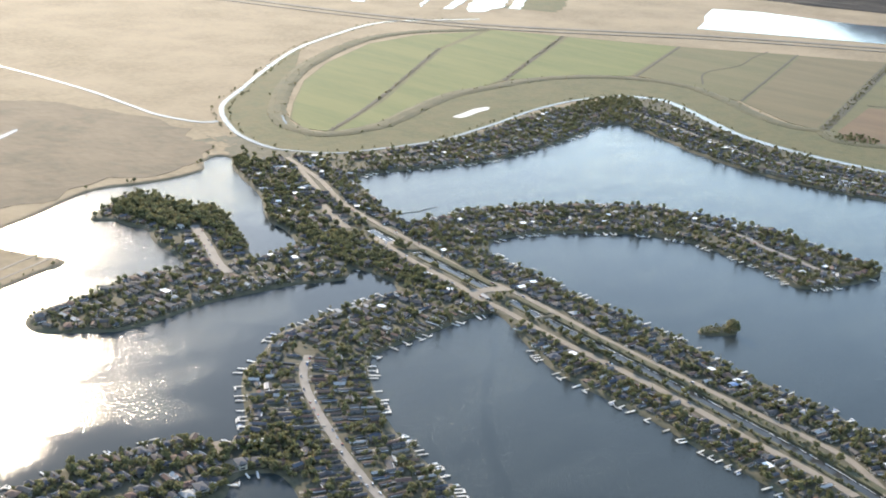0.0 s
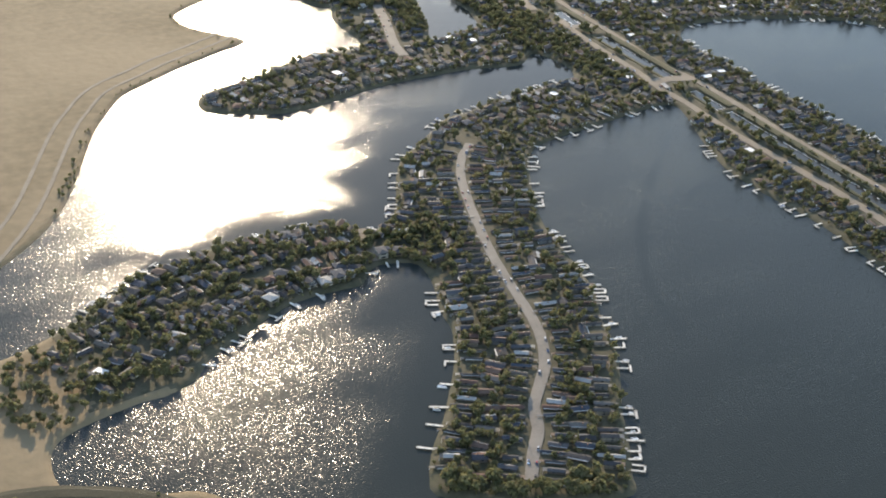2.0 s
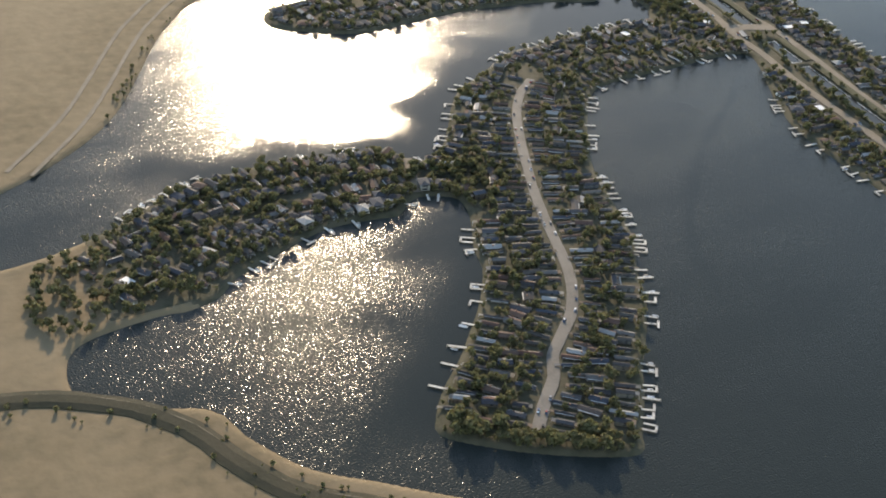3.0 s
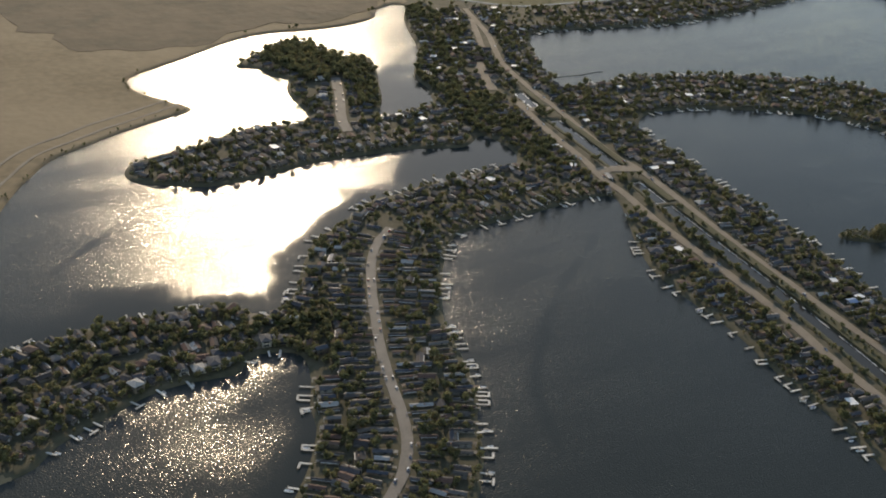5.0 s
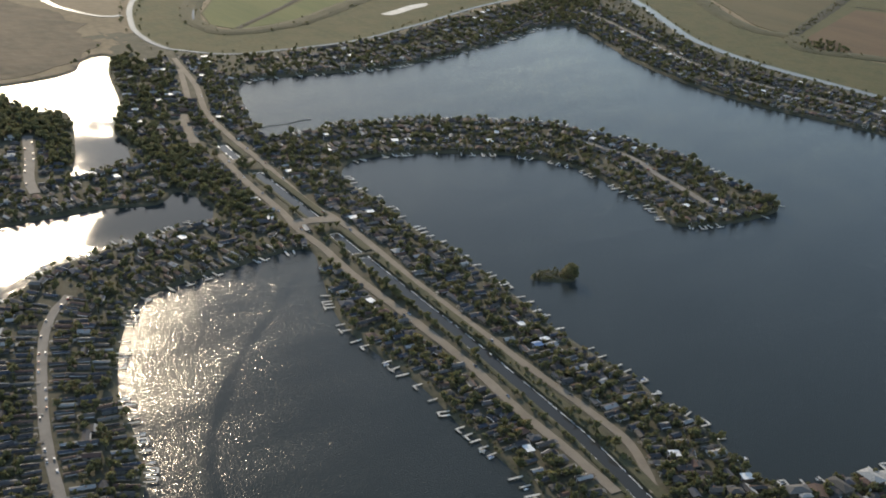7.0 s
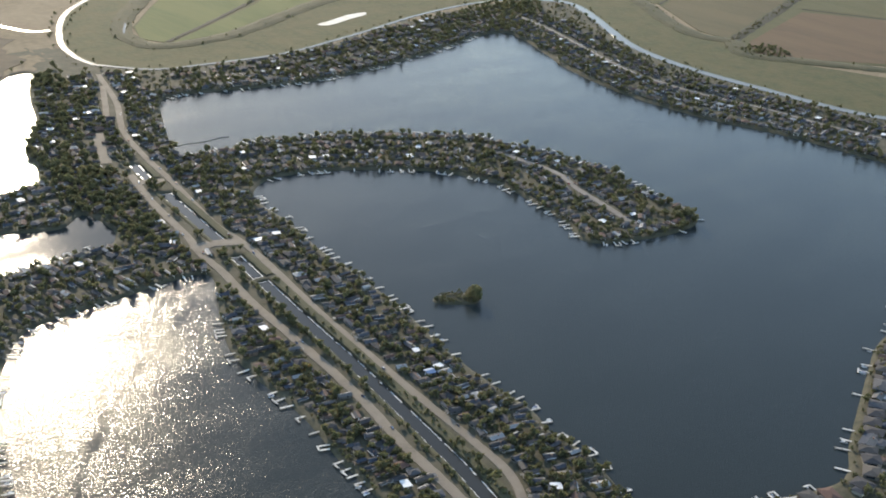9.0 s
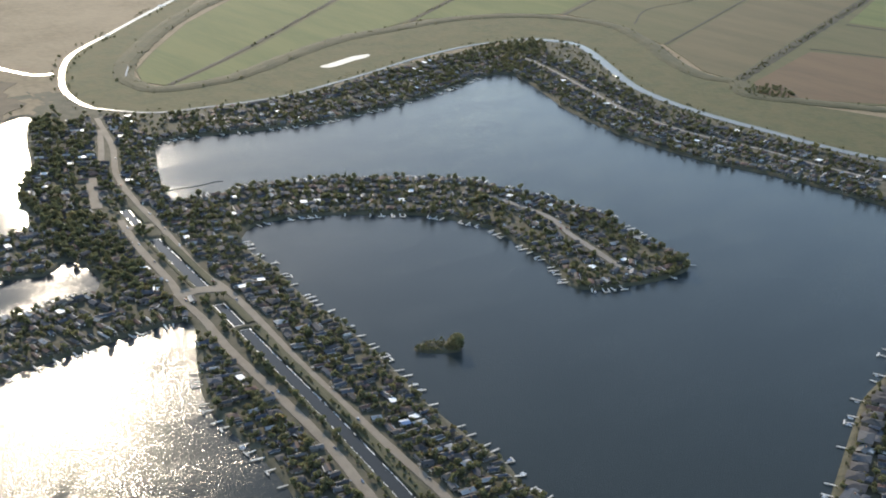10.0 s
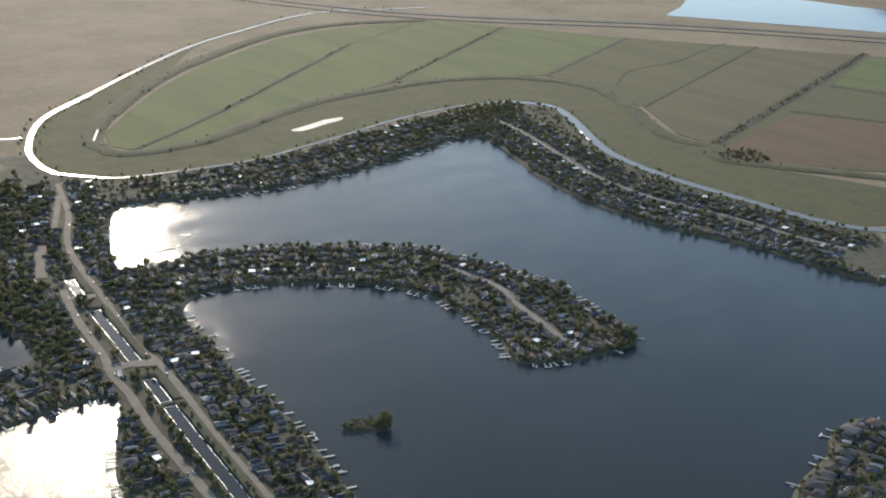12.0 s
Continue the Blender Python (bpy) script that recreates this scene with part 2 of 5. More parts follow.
def leaf_material(name, island):
    """Foliage whose tint differs from tree to tree, or from clump to clump, and lets some light through."""
    m = bpy.data.materials.new(name)
    m.use_nodes = True
    n, l = m.node_tree.nodes, m.node_tree.links
    b = n["Principled BSDF"]
    b.inputs["Roughness"].default_value, b.inputs["Specular IOR Level"].default_value = 0.7, 0.2
    ramp = n.new("ShaderNodeValToRGB")
    e = ramp.color_ramp.elements
    tints = ((0.0, (0.084, 0.084, 0.045)), (0.3, (0.114, 0.112, 0.056)), (0.55, (0.135, 0.134, 0.062)), (0.78, (0.165, 0.143, 0.078)), (0.92, (0.22, 0.19, 0.082)), (0.965, (0.19, 0.112, 0.055)))
    while len(e) < len(tints):
        e.new(0.5)
    for k, (p, c) in enumerate(tints):
        e[k].position, e[k].color = p, (*c, 1)
    co, tex = n.new("ShaderNodeTexCoord"), n.new("ShaderNodeTexNoise")
    tex.inputs["Scale"].default_value = 0.07 if island else 0.4
    l.new(co.outputs["Object"], tex.inputs["Vector"])
    mixr = n.new("ShaderNodeMix")
    mixr.inputs["Factor"].default_value = 0.45 if island else 0.3
    if island:
        src = n.new("ShaderNodeNewGeometry").outputs["Random Per Island"]
        r = n.new("ShaderNodeMapRange")
        r.inputs["From Min"].default_value, r.inputs["From Max"].default_value = 0.32, 0.68
        l.new(tex.outputs["Fac"], r.inputs["Value"])
        l.new(r.outputs["Result"], mixr.inputs["A"])
        l.new(src, mixr.inputs["B"])
    else:
        l.new(n.new("ShaderNodeObjectInfo").outputs["Random"], mixr.inputs["A"])
        l.new(tex.outputs["Fac"], mixr.inputs["B"])
    l.new(mixr.outputs["Result"], ramp.inputs["Fac"])
    l.new(ramp.outputs["Color"], b.inputs["Base Color"])
    tr, mx = n.new("ShaderNodeBsdfTranslucent"), n.new("ShaderNodeMixShader")
    mx.inputs["Fac"].default_value = 0.5
    l.new(ramp.outputs["Color"], tr.inputs["Color"])
    l.new(b.outputs["BSDF"], mx.inputs[1])
    l.new(tr.outputs["BSDF"], mx.inputs[2])
    l.new(mx.outputs["Shader"], n["Material Output"].inputs["Surface"])
    return m


M_LEAF, M_LEAF_MASS = leaf_material("leaves", False), leaf_material("leaf_mass", True)

# ---- plan ----
NORTH_SHORE = [(83, 213), (96, 245), (120, 294), (142, 333), (168, 343), (204, 333), (262, 318), (325, 307), (402, 311), (492, 325), (555, 341),
    (601, 354), (641, 347), (637, 310), (612, 247), (589, 194), (573, 128), (567, 80), (567, 39), (575, -30), (593, -87), (603, -147), (609, -205),
    (620, -239)]
SOUTH_EAST_SHORE = [(377, -394), (368, -377), (330, -380), (303, -396), (260, -406), (227, -420), (169, -447), (131, -465), (97, -483), (55, -473),
    (26, -462), (1, -454), (-17, -444)]
STRIP_EAST_SHORE = [(-17, -425), (-9, -403), (1, -374), (0, -348), (10, -322), (12, -290), (16, -256), (21, -227), (32, -185), (39, -148),
    (46, -108), (48, -74), (55, -30), (64, 6), (66, 41), (75, 71)]
FINGER_SHORE = [(98, 89), (126, 90), (164, 77), (197, 56), (232, 29), (247, 7), (260, -23), (260, -53), (253, -98), (246, -127), (230, -161),
    (241, -177), (263, -186), (292, -194), (322, -196), (339, -191), (355, -172), (355, -140), (360, -108), (372, -68), (363, -33), (360, 2),
    (349, 29), (332, 74), (292, 109), (248, 139), (200, 162), (162, 179), (120, 177), (78, 182)]
STRIP_WEST_SHORE = [(-76, -112), (-93, -149), (-100, -184), (-103, -229), (-108, -261), (-116, -292), (-120, -320), (-124, -346), (-132, -378)]
SOUTH_LEVEE = [(-552, -269), (-543, -294), (-530, -321), (-519, -334), (-504, -346), (-485, -363), (-466, -379), (-448, -396)]
POINT_SOUTH_SHORE = [(-600, -245), (-595, -200), (-549, -189), (-535, -191), (-514, -185), (-502, -173), (-481, -163), (-460, -154), (-442, -147),
    (-423, -145), (-405, -147), (-392, -149), (-383, -141), (-371, -134), (-353, -142), (-351, -153)]
PENINSULA_SHORE = [(-357, -172), (-371, -200), (-376, -218), (-394, -246), (-411, -266), (-428, -285), (-448, -304), (-460, -320), (-464, -332),
    (-447, -349), (-431, -361), (-409, -374), (-388, -382), (-380, -371), (-364, -351), (-349, -329), (-330, -306), (-311, -280), (-299, -255),
    (-282, -229), (-271, -198), (-263, -174), (-255, -149), (-236, -114), (-212, -78), (-191, -53), (-175, -45), (-148, -42), (-110, -40),
    (-64, -37), (-42, -47)]
CHANNEL_SHORE = [(-359, -98), (-342, -91), (-332, -88), (-312, -62), (-293, -33), (-271, -8), (-254, 0), (-232, 16), (-207, 32), (-186, 33),
    (-154, 41), (-128, 40), (-98, 44), (-73, 44)]
COVE_SHORE = [(-59, 62), (-56, 87), (-62, 110), (-89, 94), (-128, 108), (-161, 112), (-187, 115), (-220, 115), (-262, 108), (-298, 106), (-324, 119),
    (-350, 139), (-351, 160), (-335, 178), (-302, 184), (-271, 193), (-244, 204), (-210, 205), (-188, 201), (-173, 209), (-167, 233), (-164, 260),
    (-157, 286), (-145, 309), (-153, 325), (-157, 350)]
LOBE_SHORE = [(-172, 361), (-168, 372), (-134, 399), (-96, 423), (-80, 411), (-72, 381), (-65, 351), (-46, 339), (-54, 308), (-76, 260), (-95, 221),
    (-116, 187), (-105, 185), (-74, 192), (-58, 195), (-50, 210), (-40, 235), (-31, 274), (12, 341), (37, 404), (57, 448), (80, 484), (73, 498),
    (45, 486), (22, 457), (-24, 445), (-65, 446), (-102, 452), (-139, 444), (-208, 408)]
MARSH_SHORE = [(-262, 381), (-279, 363), (-280, 334), (-266, 299), (-254, 271), (-288, 257), (-319, 245), (-330, 241), (-359, 226), (-393, 208),
    (-420, 176), (-442, 145), (-506, 37)]
POINT_NORTH_SHORE = [(-539, -94), (-524, -84), (-502, -74), (-481, -65), (-458, -62), (-438, -60), (-412, -63), (-390, -66), (-368, -70), (-355, -84)]
CANAL_2 = [(15.5, 113), (6.3, 57), (-2.8, 2)]
CANAL_1 = [(28.6, 188), (24.5, 168), (20.5, 147.5)]
ROAD_EAST = [(134, 447), (102, 351), (65, 271), (46, 201), (32, 127), (11, 30), (9, -9), (0, -65), (-16, -143), (-30, -230), (-37, -276),
    (-44, -326), (-53, -368), (-78, -408)]
ROAD_WEST = [(12, 164), (-5, 98), (-19, 23), (-28, -9), (-33, -48), (-44, -102), (-55, -184), (-65, -247), (-79, -307), (-85, -344), (-95, -395)]
ROAD_OLD = [(118, 408), (108, 388), (88, 347), (72, 316)]
ROAD_YARD = [(42, 276), (29, 249), (18, 221), (9, 200)]
CROSSING_A = [(-29, -2), (-13, 0), (9, -9)]
CROSSING_B = [(7, 144), (29, 136)]
ROAD_PENINSULA = [(-221, -19), (-240, -36), (-259, -62), (-275, -92), (-292, -128), (-307, -162), (-319, -194), (-329, -224), (-340, -251),
    (-355, -274), (-370, -289), (-385, -303), (-395, -319), (-408, -332), (-423, -349)]
ROAD_LOBE = [(-105, 292), (-126, 243), (-150, 192), (-159, 162)]
ROAD_FINGER = [(317, 31), (323, -40), (308, -85), (299, -123), (290, -158), (295, -169)]
ROAD_NORTH = [(716, 399), (699, 326), (674, 250), (654, 192), (639, 140), (634, 76), (639, 25), (653, -40), (658, -107), (670, -164)]
CREEK = [(1179, 1121), (1003, 1172), (900, 1159), (760, 1095), (621, 1021), (481, 918), (335, 797), (229, 705), (164, 593), (146, 522), (148, 482),
    (191, 434), (251, 420), (347, 411), (425, 425), (494, 441), (603, 470), (709, 482), (796, 470), (829, 420), (814, 368), (770, 290), (731, 218),
    (713, 150), (708, 84), (712, 20), (718, -68), (732, -124), (757, -160)]
CREEK_WEST = [(101, 1172), (121, 1032), (133, 892), (131, 773), (131, 705), (152, 646), (175, 639)]
DIKE = [(1089, 1016), (931, 1059), (772, 1030), (567, 914), (438, 815), (321, 698), (252, 611), (233, 548), (249, 510), (338, 510), (443, 554),
    (562, 602), (666, 615), (772, 621), (863, 601), (931, 551), (962, 464), (922, 360), (867, 269), (845, 201), (856, 157), (821, 111), (862, 43),
    (922, -46)]
DITCH_A = [(262, 521), (450, 635), (845, 905)]
DITCH_B = [(725, 641), (1173, 893)]
DITCH_C = [(953, 555), (1294, 704)]
DITCH_D = [(938, 343), (1438, 535)]
DITCH_E = [(860, 160), (1552, 398)]
DITCH_F = [(1284, 280), (1309, 202)]
DITCH_G = [(1096, 215), (1156, 104)]
HIGHWAY = [(728, 1920), (854, 1662), (1002, 1273), (1166, 1027), (1464, 762), (1717, 463)]
FIELD_A = [(244, 550), (262, 521), (450, 635), (845, 905), (1057, 1008), (910, 1028), (761, 996), (571, 888), (444, 791), (329, 675), (266, 602)]
FIELD_A2 = [(268, 518), (344, 521), (450, 566), (571, 616), (676, 629), (730, 651), (1168, 896), (1099, 1011), (853, 900), (446, 620)]
FIELD_B = [(739, 645), (791, 631), (876, 615), (949, 563), (1289, 707), (1174, 880)]
FIELD_C = [(957, 553), (978, 479), (947, 383), (933, 346), (1434, 538), (1291, 694)]
FIELD_D = [(934, 334), (866, 220), (865, 173), (1530, 400), (1430, 523)]
FIELD_E = [(874, 145), (1082, 205), (1151, 101), (949, -28), (823, 96)]
FIELD_F = [(1109, 214), (1274, 274), (1302, 197), (1162, 108)]
FIELD_G = [(1298, 285), (1526, 376), (1555, 359), (1325, 212)]
FAR_LAKE = [(1535, 829), (1640, 880), (1720, 934), (1852, 1000), (1925, 916), (1974, 702), (2060, 560), (1840, 380), (1719, 566)]
WET_A = [(2594, 2835), (2340, 2801), (2188, 2586), (2101, 2454), (2044, 2396), (2060, 2319), (2214, 2462), (2159, 2363), (2017, 2227), (1926, 2154),
    (1901, 2228), (1738, 2058), (1657, 1925), (1640, 1840), (1600, 1740), (1560, 1680), (1740, 1700), (1849, 1703), (1973, 1828), (1961, 1862),
    (2060, 1950), (2104, 2032), (2204, 2170), (2441, 2401), (2500, 2507), (2477, 2554), (2557, 2707)]
WET_B = [(2482, 2430), (2446, 2321), (2448, 2170), (2469, 2090), (2470, 2019), (2309, 1900), (2144, 1829), (1967, 1715), (1763, 1553), (1577, 1393),
    (1428, 1268), (1332, 1215), (1263, 1200), (1246, 1226), (1438, 1366), (1602, 1473), (1760, 1580), (1925, 1703), (2057, 1829), (2171, 1978), (2268, 2116)]
WET_C = [(1565, 1690), (1548, 1632), (1448, 1536), (1352, 1445), (1240, 1352), (1183, 1301), (1250, 1347), (1362, 1420), (1455, 1466), (1581, 1576), (1720, 1685)]
MUD_A = [(1784, 1923), (1883, 1978), (1924, 1950), (1880, 1890), (1806, 1844), (1755, 1848)]
MUD_B = [(1867, 2140), (1946, 2164), (1905, 2096), (1837, 2055), (1808, 2065)]
MUD_C = [(2130, 2140), (2210, 2215), (2240, 2190), (2150, 2090)]
SLOUGH_A = [(2532, 2000), (2391, 1906), (2135, 1756), (1883, 1610), (1692, 1460), (1506, 1295), (1371, 1197)]
SLOUGH_B = [(1857, 1700), (1642, 1540), (1527, 1470), (1370, 1355), (1223, 1255)]
SLOUGH_C = [(1613, 1800), (1440, 1704), (1329, 1608), (1156, 1468), (1111, 1419)]
SLOUGH_D = [(1239, 1993), (1294, 1947), (1372, 1905), (1489, 1862), (1640, 1850)]
SLOUGH_E = [(1672, 2266), (1571, 2173), (1466, 2104), (1341, 1969), (1117, 1806), (1027, 1730)]
REED_STRIP = [(2450, 1921), (2118, 1689), (1863, 1514), (1725, 1423), (1529, 1254), (1392, 1168)]
FIELD_MARGIN = [(862, 168), (1530, 398), (1562, 356), (1300, 190), (1155, 92), (945, -36), (815, 95)]
FIELD_BASE = [(244, 550), (262, 515), (344, 515), (571, 610), (730, 640), (880, 610), (955, 560), (975, 480), (940, 350), (864, 215), (862, 168), (1530, 398), (1430, 535),
    (1294, 706), (1173, 895), (1100, 1012), (1057, 1010), (910, 1030), (761, 998), (571, 890), (444, 793), (329, 677), (264, 604)]
BASIN = [(2239, 1705), (2325, 1585), (2261, 1537), (2177, 1654)]
PAN = [(462, 498), (500, 511), (527, 517), (553, 516), (540, 504), (509, 497), (483, 490), (470, 488)]
SCRUB = [(-36, 886), (43, 838), (109, 711), (88, 553), (43, 493), (-48, 461), (-109, 475), (-195, 440), (-290, 480), (-330, 640), (-250, 800), (-120, 900)]
POOL_D = [(-170, 655), (-141, 658), (-138, 668), (-166, 668)]
POOL_E = [(-135, 742), (-92, 732), (-88, 742), (-128, 755)]
POOL_F = [(-110, 680), (-62, 716), (-60, 726), (-108, 690)]
ISLE = [(60, -174), (68, -185), (84, -194), (92, -187), (86, -174), (70, -168)]
NECK_LOT = [(-361, -123), (-358, -109), (-345, -111), (-329, -119), (-306, -134), (-312, -143), (-338, -132)]
LAWN = [(-346, -96), (-332, -108), (-333, -117), (-351, -106)]
CANAL_3 = [(-8.8, -28), (-12.5, -49), (-16.2, -69.5)]
CANAL_4 = [(-17, -75.5), (-25.2, -119.3), (-34.3, -172.5), (-41, -212), (-59, -303), (-70, -353), (-90, -420), (-122, -520)]
NORTH_OUT = [(660, -300), (690, -360), (660, -420), (560, -440), (450, -410)]
SOUTH_OUT = [(-148, -425), (-180, -500), (-230, -545), (-300, -520), (-380, -450)]
NORTH_LANE = [(190, 392), (262, 374), (330, 362), (402, 368), (480, 384), (560, 402), (640, 414), (690, 402)]
GROVE_WEST = [(-40, 225), (-25, 290), (20, 345), (45, 410), (70, 470), (110, 460), (90, 380), (35, 300), (15, 220), (-5, 150), (-40, 160)]
GROVE_LOBE = [(-80, 262), (-55, 330), (-75, 345), (-80, 405), (-130, 392), (-150, 350), (-125, 300), (-110, 260), (-130, 215), (-100, 220)]
GROVE_NORTH = [(640, 360), (690, 330), (760, 400), (790, 450), (720, 470), (640, 440)]
GROVE_TIP = [(-460, -332), (-447, -346), (-431, -358), (-409, -371), (-390, -380), (-388, -368), (-410, -358), (-440, -335), (-455, -322)]
POINT_LANE = [(-370, -108), (-420, -106), (-470, -112), (-520, -130), (-570, -150)]
EAST_LANE = [(380, -440), (330, -430), (280, -455), (230, -475), (180, -500), (140, -530)]
NORTH_BAND = [(150, 360), (262, 340), (402, 335), (560, 360), (650, 365), (700, 330), (640, 140), (650, -150), (735, -150), (708, 0), (704, 90),
    (755, 275), (818, 385), (805, 455), (700, 465), (560, 440), (425, 412), (262, 405), (170, 425)]
FINGER_LANE = [(95, 138), (150, 132), (200, 112), (250, 76), (290, 42), (312, 20)]
CHANNEL_LANE = [(-205, -8), (-160, -1), (-110, 1), (-60, 8), (-30, 30)]
COVE_LANE = [(-325, 148), (-260, 158), (-180, 162), (-110, 150), (-45, 148), (-5, 160)]
NECK = [(-362, -150), (-364, -104), (-348, -90), (-320, -92), (-296, -128), (-318, -150), (-345, -166)]
GROVE_MID = [(-58, 60), (-58, 190), (-12, 195), (-20, 60), (-28, 0), (-62, 10)]
BASE_LANE = [(62, 95), (70, 130), (66, 165), (62, 200), (84, 245), (112, 300), (130, 350)]
GROVE_BASE = [(55, 85), (95, 98), (105, 172), (82, 185), (84, 215), (125, 300), (150, 340), (140, 390), (112, 350), (75, 275), (52, 190), (38, 120)]
POINT_LAND = [(-355, -92), (-412, -68), (-481, -70), (-539, -99), (-600, -130), (-600, -190), (-549, -184), (-500, -168), (-442, -143), (-390, -143)]
WEST_OUT = [(-570, -20), (-640, -60), (-645, -110), (-590, -112)]
MEADOW = [(438, 815), (321, 698), (252, 611), (233, 548), (249, 510), (338, 510), (443, 554), (562, 602), (666, 615), (772, 621), (863, 601),
    (931, 551), (962, 464), (922, 360), (867, 269), (845, 201), (856, 157), (821, 111), (905, -150), (760, -140), (735, -110), (711, -68), (712, 7),
    (708, 84), (717, 179), (753, 260), (805, 342), (839, 419), (796, 476), (709, 482), (603, 470), (494, 441), (425, 425), (347, 411), (251, 420),
    (191, 434), (148, 482), (146, 522), (164, 593), (229, 705), (335, 797), (481, 918), (621, 1021)]
SOUTH_LEVEE_TOP = [(-760, -205), (-640, -225), (-590, -250), (-564, -281), (-555, -306), (-542, -333), (-531, -346), (-516, -358), (-497, -375),
    (-478, -391), (-460, -408), (-405, -455), (-310, -535), (-230, -565)]
POOL_A = [(468, 916), (479, 919), (482, 911), (468, 906)]
POOL_B = [(312, 782), (324, 790), (325, 782), (313, 775)]
POOL_C = [(240, 584), (262, 620), (261, 615), (240, 579)]
DITCH_H = [(1000, 455), (1098, 515), (1220, 525), (1320, 560), (1412, 583)]


def spline(pts, step=8.0, closed=False):
    """Points at even steps along a smooth curve through the plan's points."""
    p = [np.array(q, float) for q in pts]
    p = [p[-1], *p, p[0], p[1]] if closed else [2 * p[0] - p[1], *p, 2 * p[-1] - p[-2]]
    out = []
    for a, b, c, d in zip(p, p[1:], p[2:], p[3:]):
        k = max(2, int(np.hypot(*(c - b)) / step))
        for s in np.arange(k) / k:
            out.append(0.5 * (2 * b + (c - a) * s + (2 * a - 5 * b + 4 * c - d) * s**2 + (3 * b - a - 3 * c + d) * s**3))
    if not closed:
        out.append(p[-2])
    return np.array(out)


def even(pts, step):
    """Places at equal spacing on a line of points, with the direction at each."""
    seg = np.hypot(*np.diff(pts, axis=0).T)
    s = np.r_[0, np.cumsum(seg)]
    at = np.arange(step / 2, s[-1], step)
    x, y = np.interp(at, s, pts[:, 0]), np.interp(at, s, pts[:, 1])
    x2, y2 = np.interp(at + 2, s, pts[:, 0]), np.interp(at + 2, s, pts[:, 1])
    x1, y1 = np.interp(at - 2, s, pts[:, 0]), np.interp(at - 2, s, pts[:, 1])
    d = np.stack([x2 - x1, y2 - y1], 1)
    return np.stack([x, y], 1), d / np.maximum(np.hypot(*d.T), 1e-6)[:, None]


LAKE_NORTH = NORTH_SHORE + NORTH_OUT + SOUTH_EAST_SHORE + STRIP_EAST_SHORE + FINGER_SHORE
LAKE_SOUTH = STRIP_WEST_SHORE + SOUTH_OUT + SOUTH_LEVEE[::-1] + POINT_SOUTH_SHORE + PENINSULA_SHORE
LAKE_WEST = CHANNEL_SHORE + COVE_SHORE + LOBE_SHORE + MARSH_SHORE + WEST_OUT + POINT_NORTH_SHORE


def strip_outline(line, half):
    p = spline(line, 12)
    d = np.gradient(p, axis=0)
    d /= np.hypot(*d.T)[:, None]
    nrm = np.stack([-d[:, 1], d[:, 0]], 1) * half
    return np.concatenate([p + nrm, (p - nrm)[::-1]])


LAKES = [spline(l, 7, True) for l in (LAKE_NORTH, LAKE_SOUTH, LAKE_WEST)]
CANALS = [strip_outline(c, h) for c, h in ((CANAL_1, 4.6), (CANAL_2, 5.6), (CANAL_3, 5.0), (CANAL_4, 5.4))]
ISLET = spline(ISLE, 4, True)


def shore_distance(q, polygons):
    """Metres from the nearest shore of the given outlines: positive on land, negative on water."""
    q = np.asarray(q, float)
    best = np.full(len(q), 1e6)
    for poly in polygons:
        lo, hi = poly.min(0) - 120, poly.max(0) + 120
        near = np.flatnonzero(((q > lo) & (q < hi)).all(1))
        for part_ix in np.array_split(near, max(1, len(near) // 20000)):
            if not len(part_ix):
                continue
            r = q[part_ix]
            dist, inside = np.full(len(r), 1e12), np.zeros(len(r), bool)
            for a, b in zip(poly, np.roll(poly, -1, 0)):
                ab, ar = b - a, r - a
                s = np.clip((ar @ ab) / max(ab @ ab, 1e-9), 0, 1)
                off = ar - s[:, None] * ab
                dist = np.minimum(dist, (off**2).sum(1))
                crosses = (a[1] > r[:, 1]) != (b[1] > r[:, 1])
                if crosses.any():
                    inside ^= crosses & (r[:, 0] < (b[0] - a[0]) * (r[:, 1] - a[1]) / (b[1] - a[1] + 1e-12) + a[0])
            signed = np.where(inside, -1, 1) * np.sqrt(dist)
            best[part_ix] = np.minimum(best[part_ix], signed)
    return best


def shore_map(q):
    lake = shore_distance(q, LAKES)
    return np.minimum(np.maximum(lake, -shore_distance(q, [ISLET])), shore_distance(q, CANALS))


def mesh_object(name, verts, faces, material, smooth=False):
    me = bpy.data.meshes.new(name)
    me.from_pydata([tuple(map(float, v)) for v in verts], [], [tuple(map(int, f)) for f in faces])
    if smooth:
        me.polygons.foreach_set("use_smooth", [True] * len(me.polygons))
    me.materials.append(material)
    me.update()
    return new(name, me)


LAND = 1.5
DEPTHS = []


def on_land(q):
    """Metres to the nearest shore, read from the map of the ground."""
    q, g = np.asarray(q, float), DEPTHS[0]
    i = np.clip(np.rint((q[:, 1] + 560) / 3).astype(int), 0, g.shape[0] - 1)
    j = np.clip(np.rint((q[:, 0] + 620) / 3).astype(int), 0, g.shape[1] - 1)
    return g[i, j]


# ---- ground and water ----
def ground_axis(lo, hi, step, reach):
    inner = np.arange(lo, hi + step / 2, step)
    grow, d = [], step
    while sum(grow) < reach:
        d = min(d * 1.25, 400)
        grow.append(d)
    g = np.cumsum(grow)
    return np.concatenate([(lo - g)[::-1], inner, inner[-1] + g])


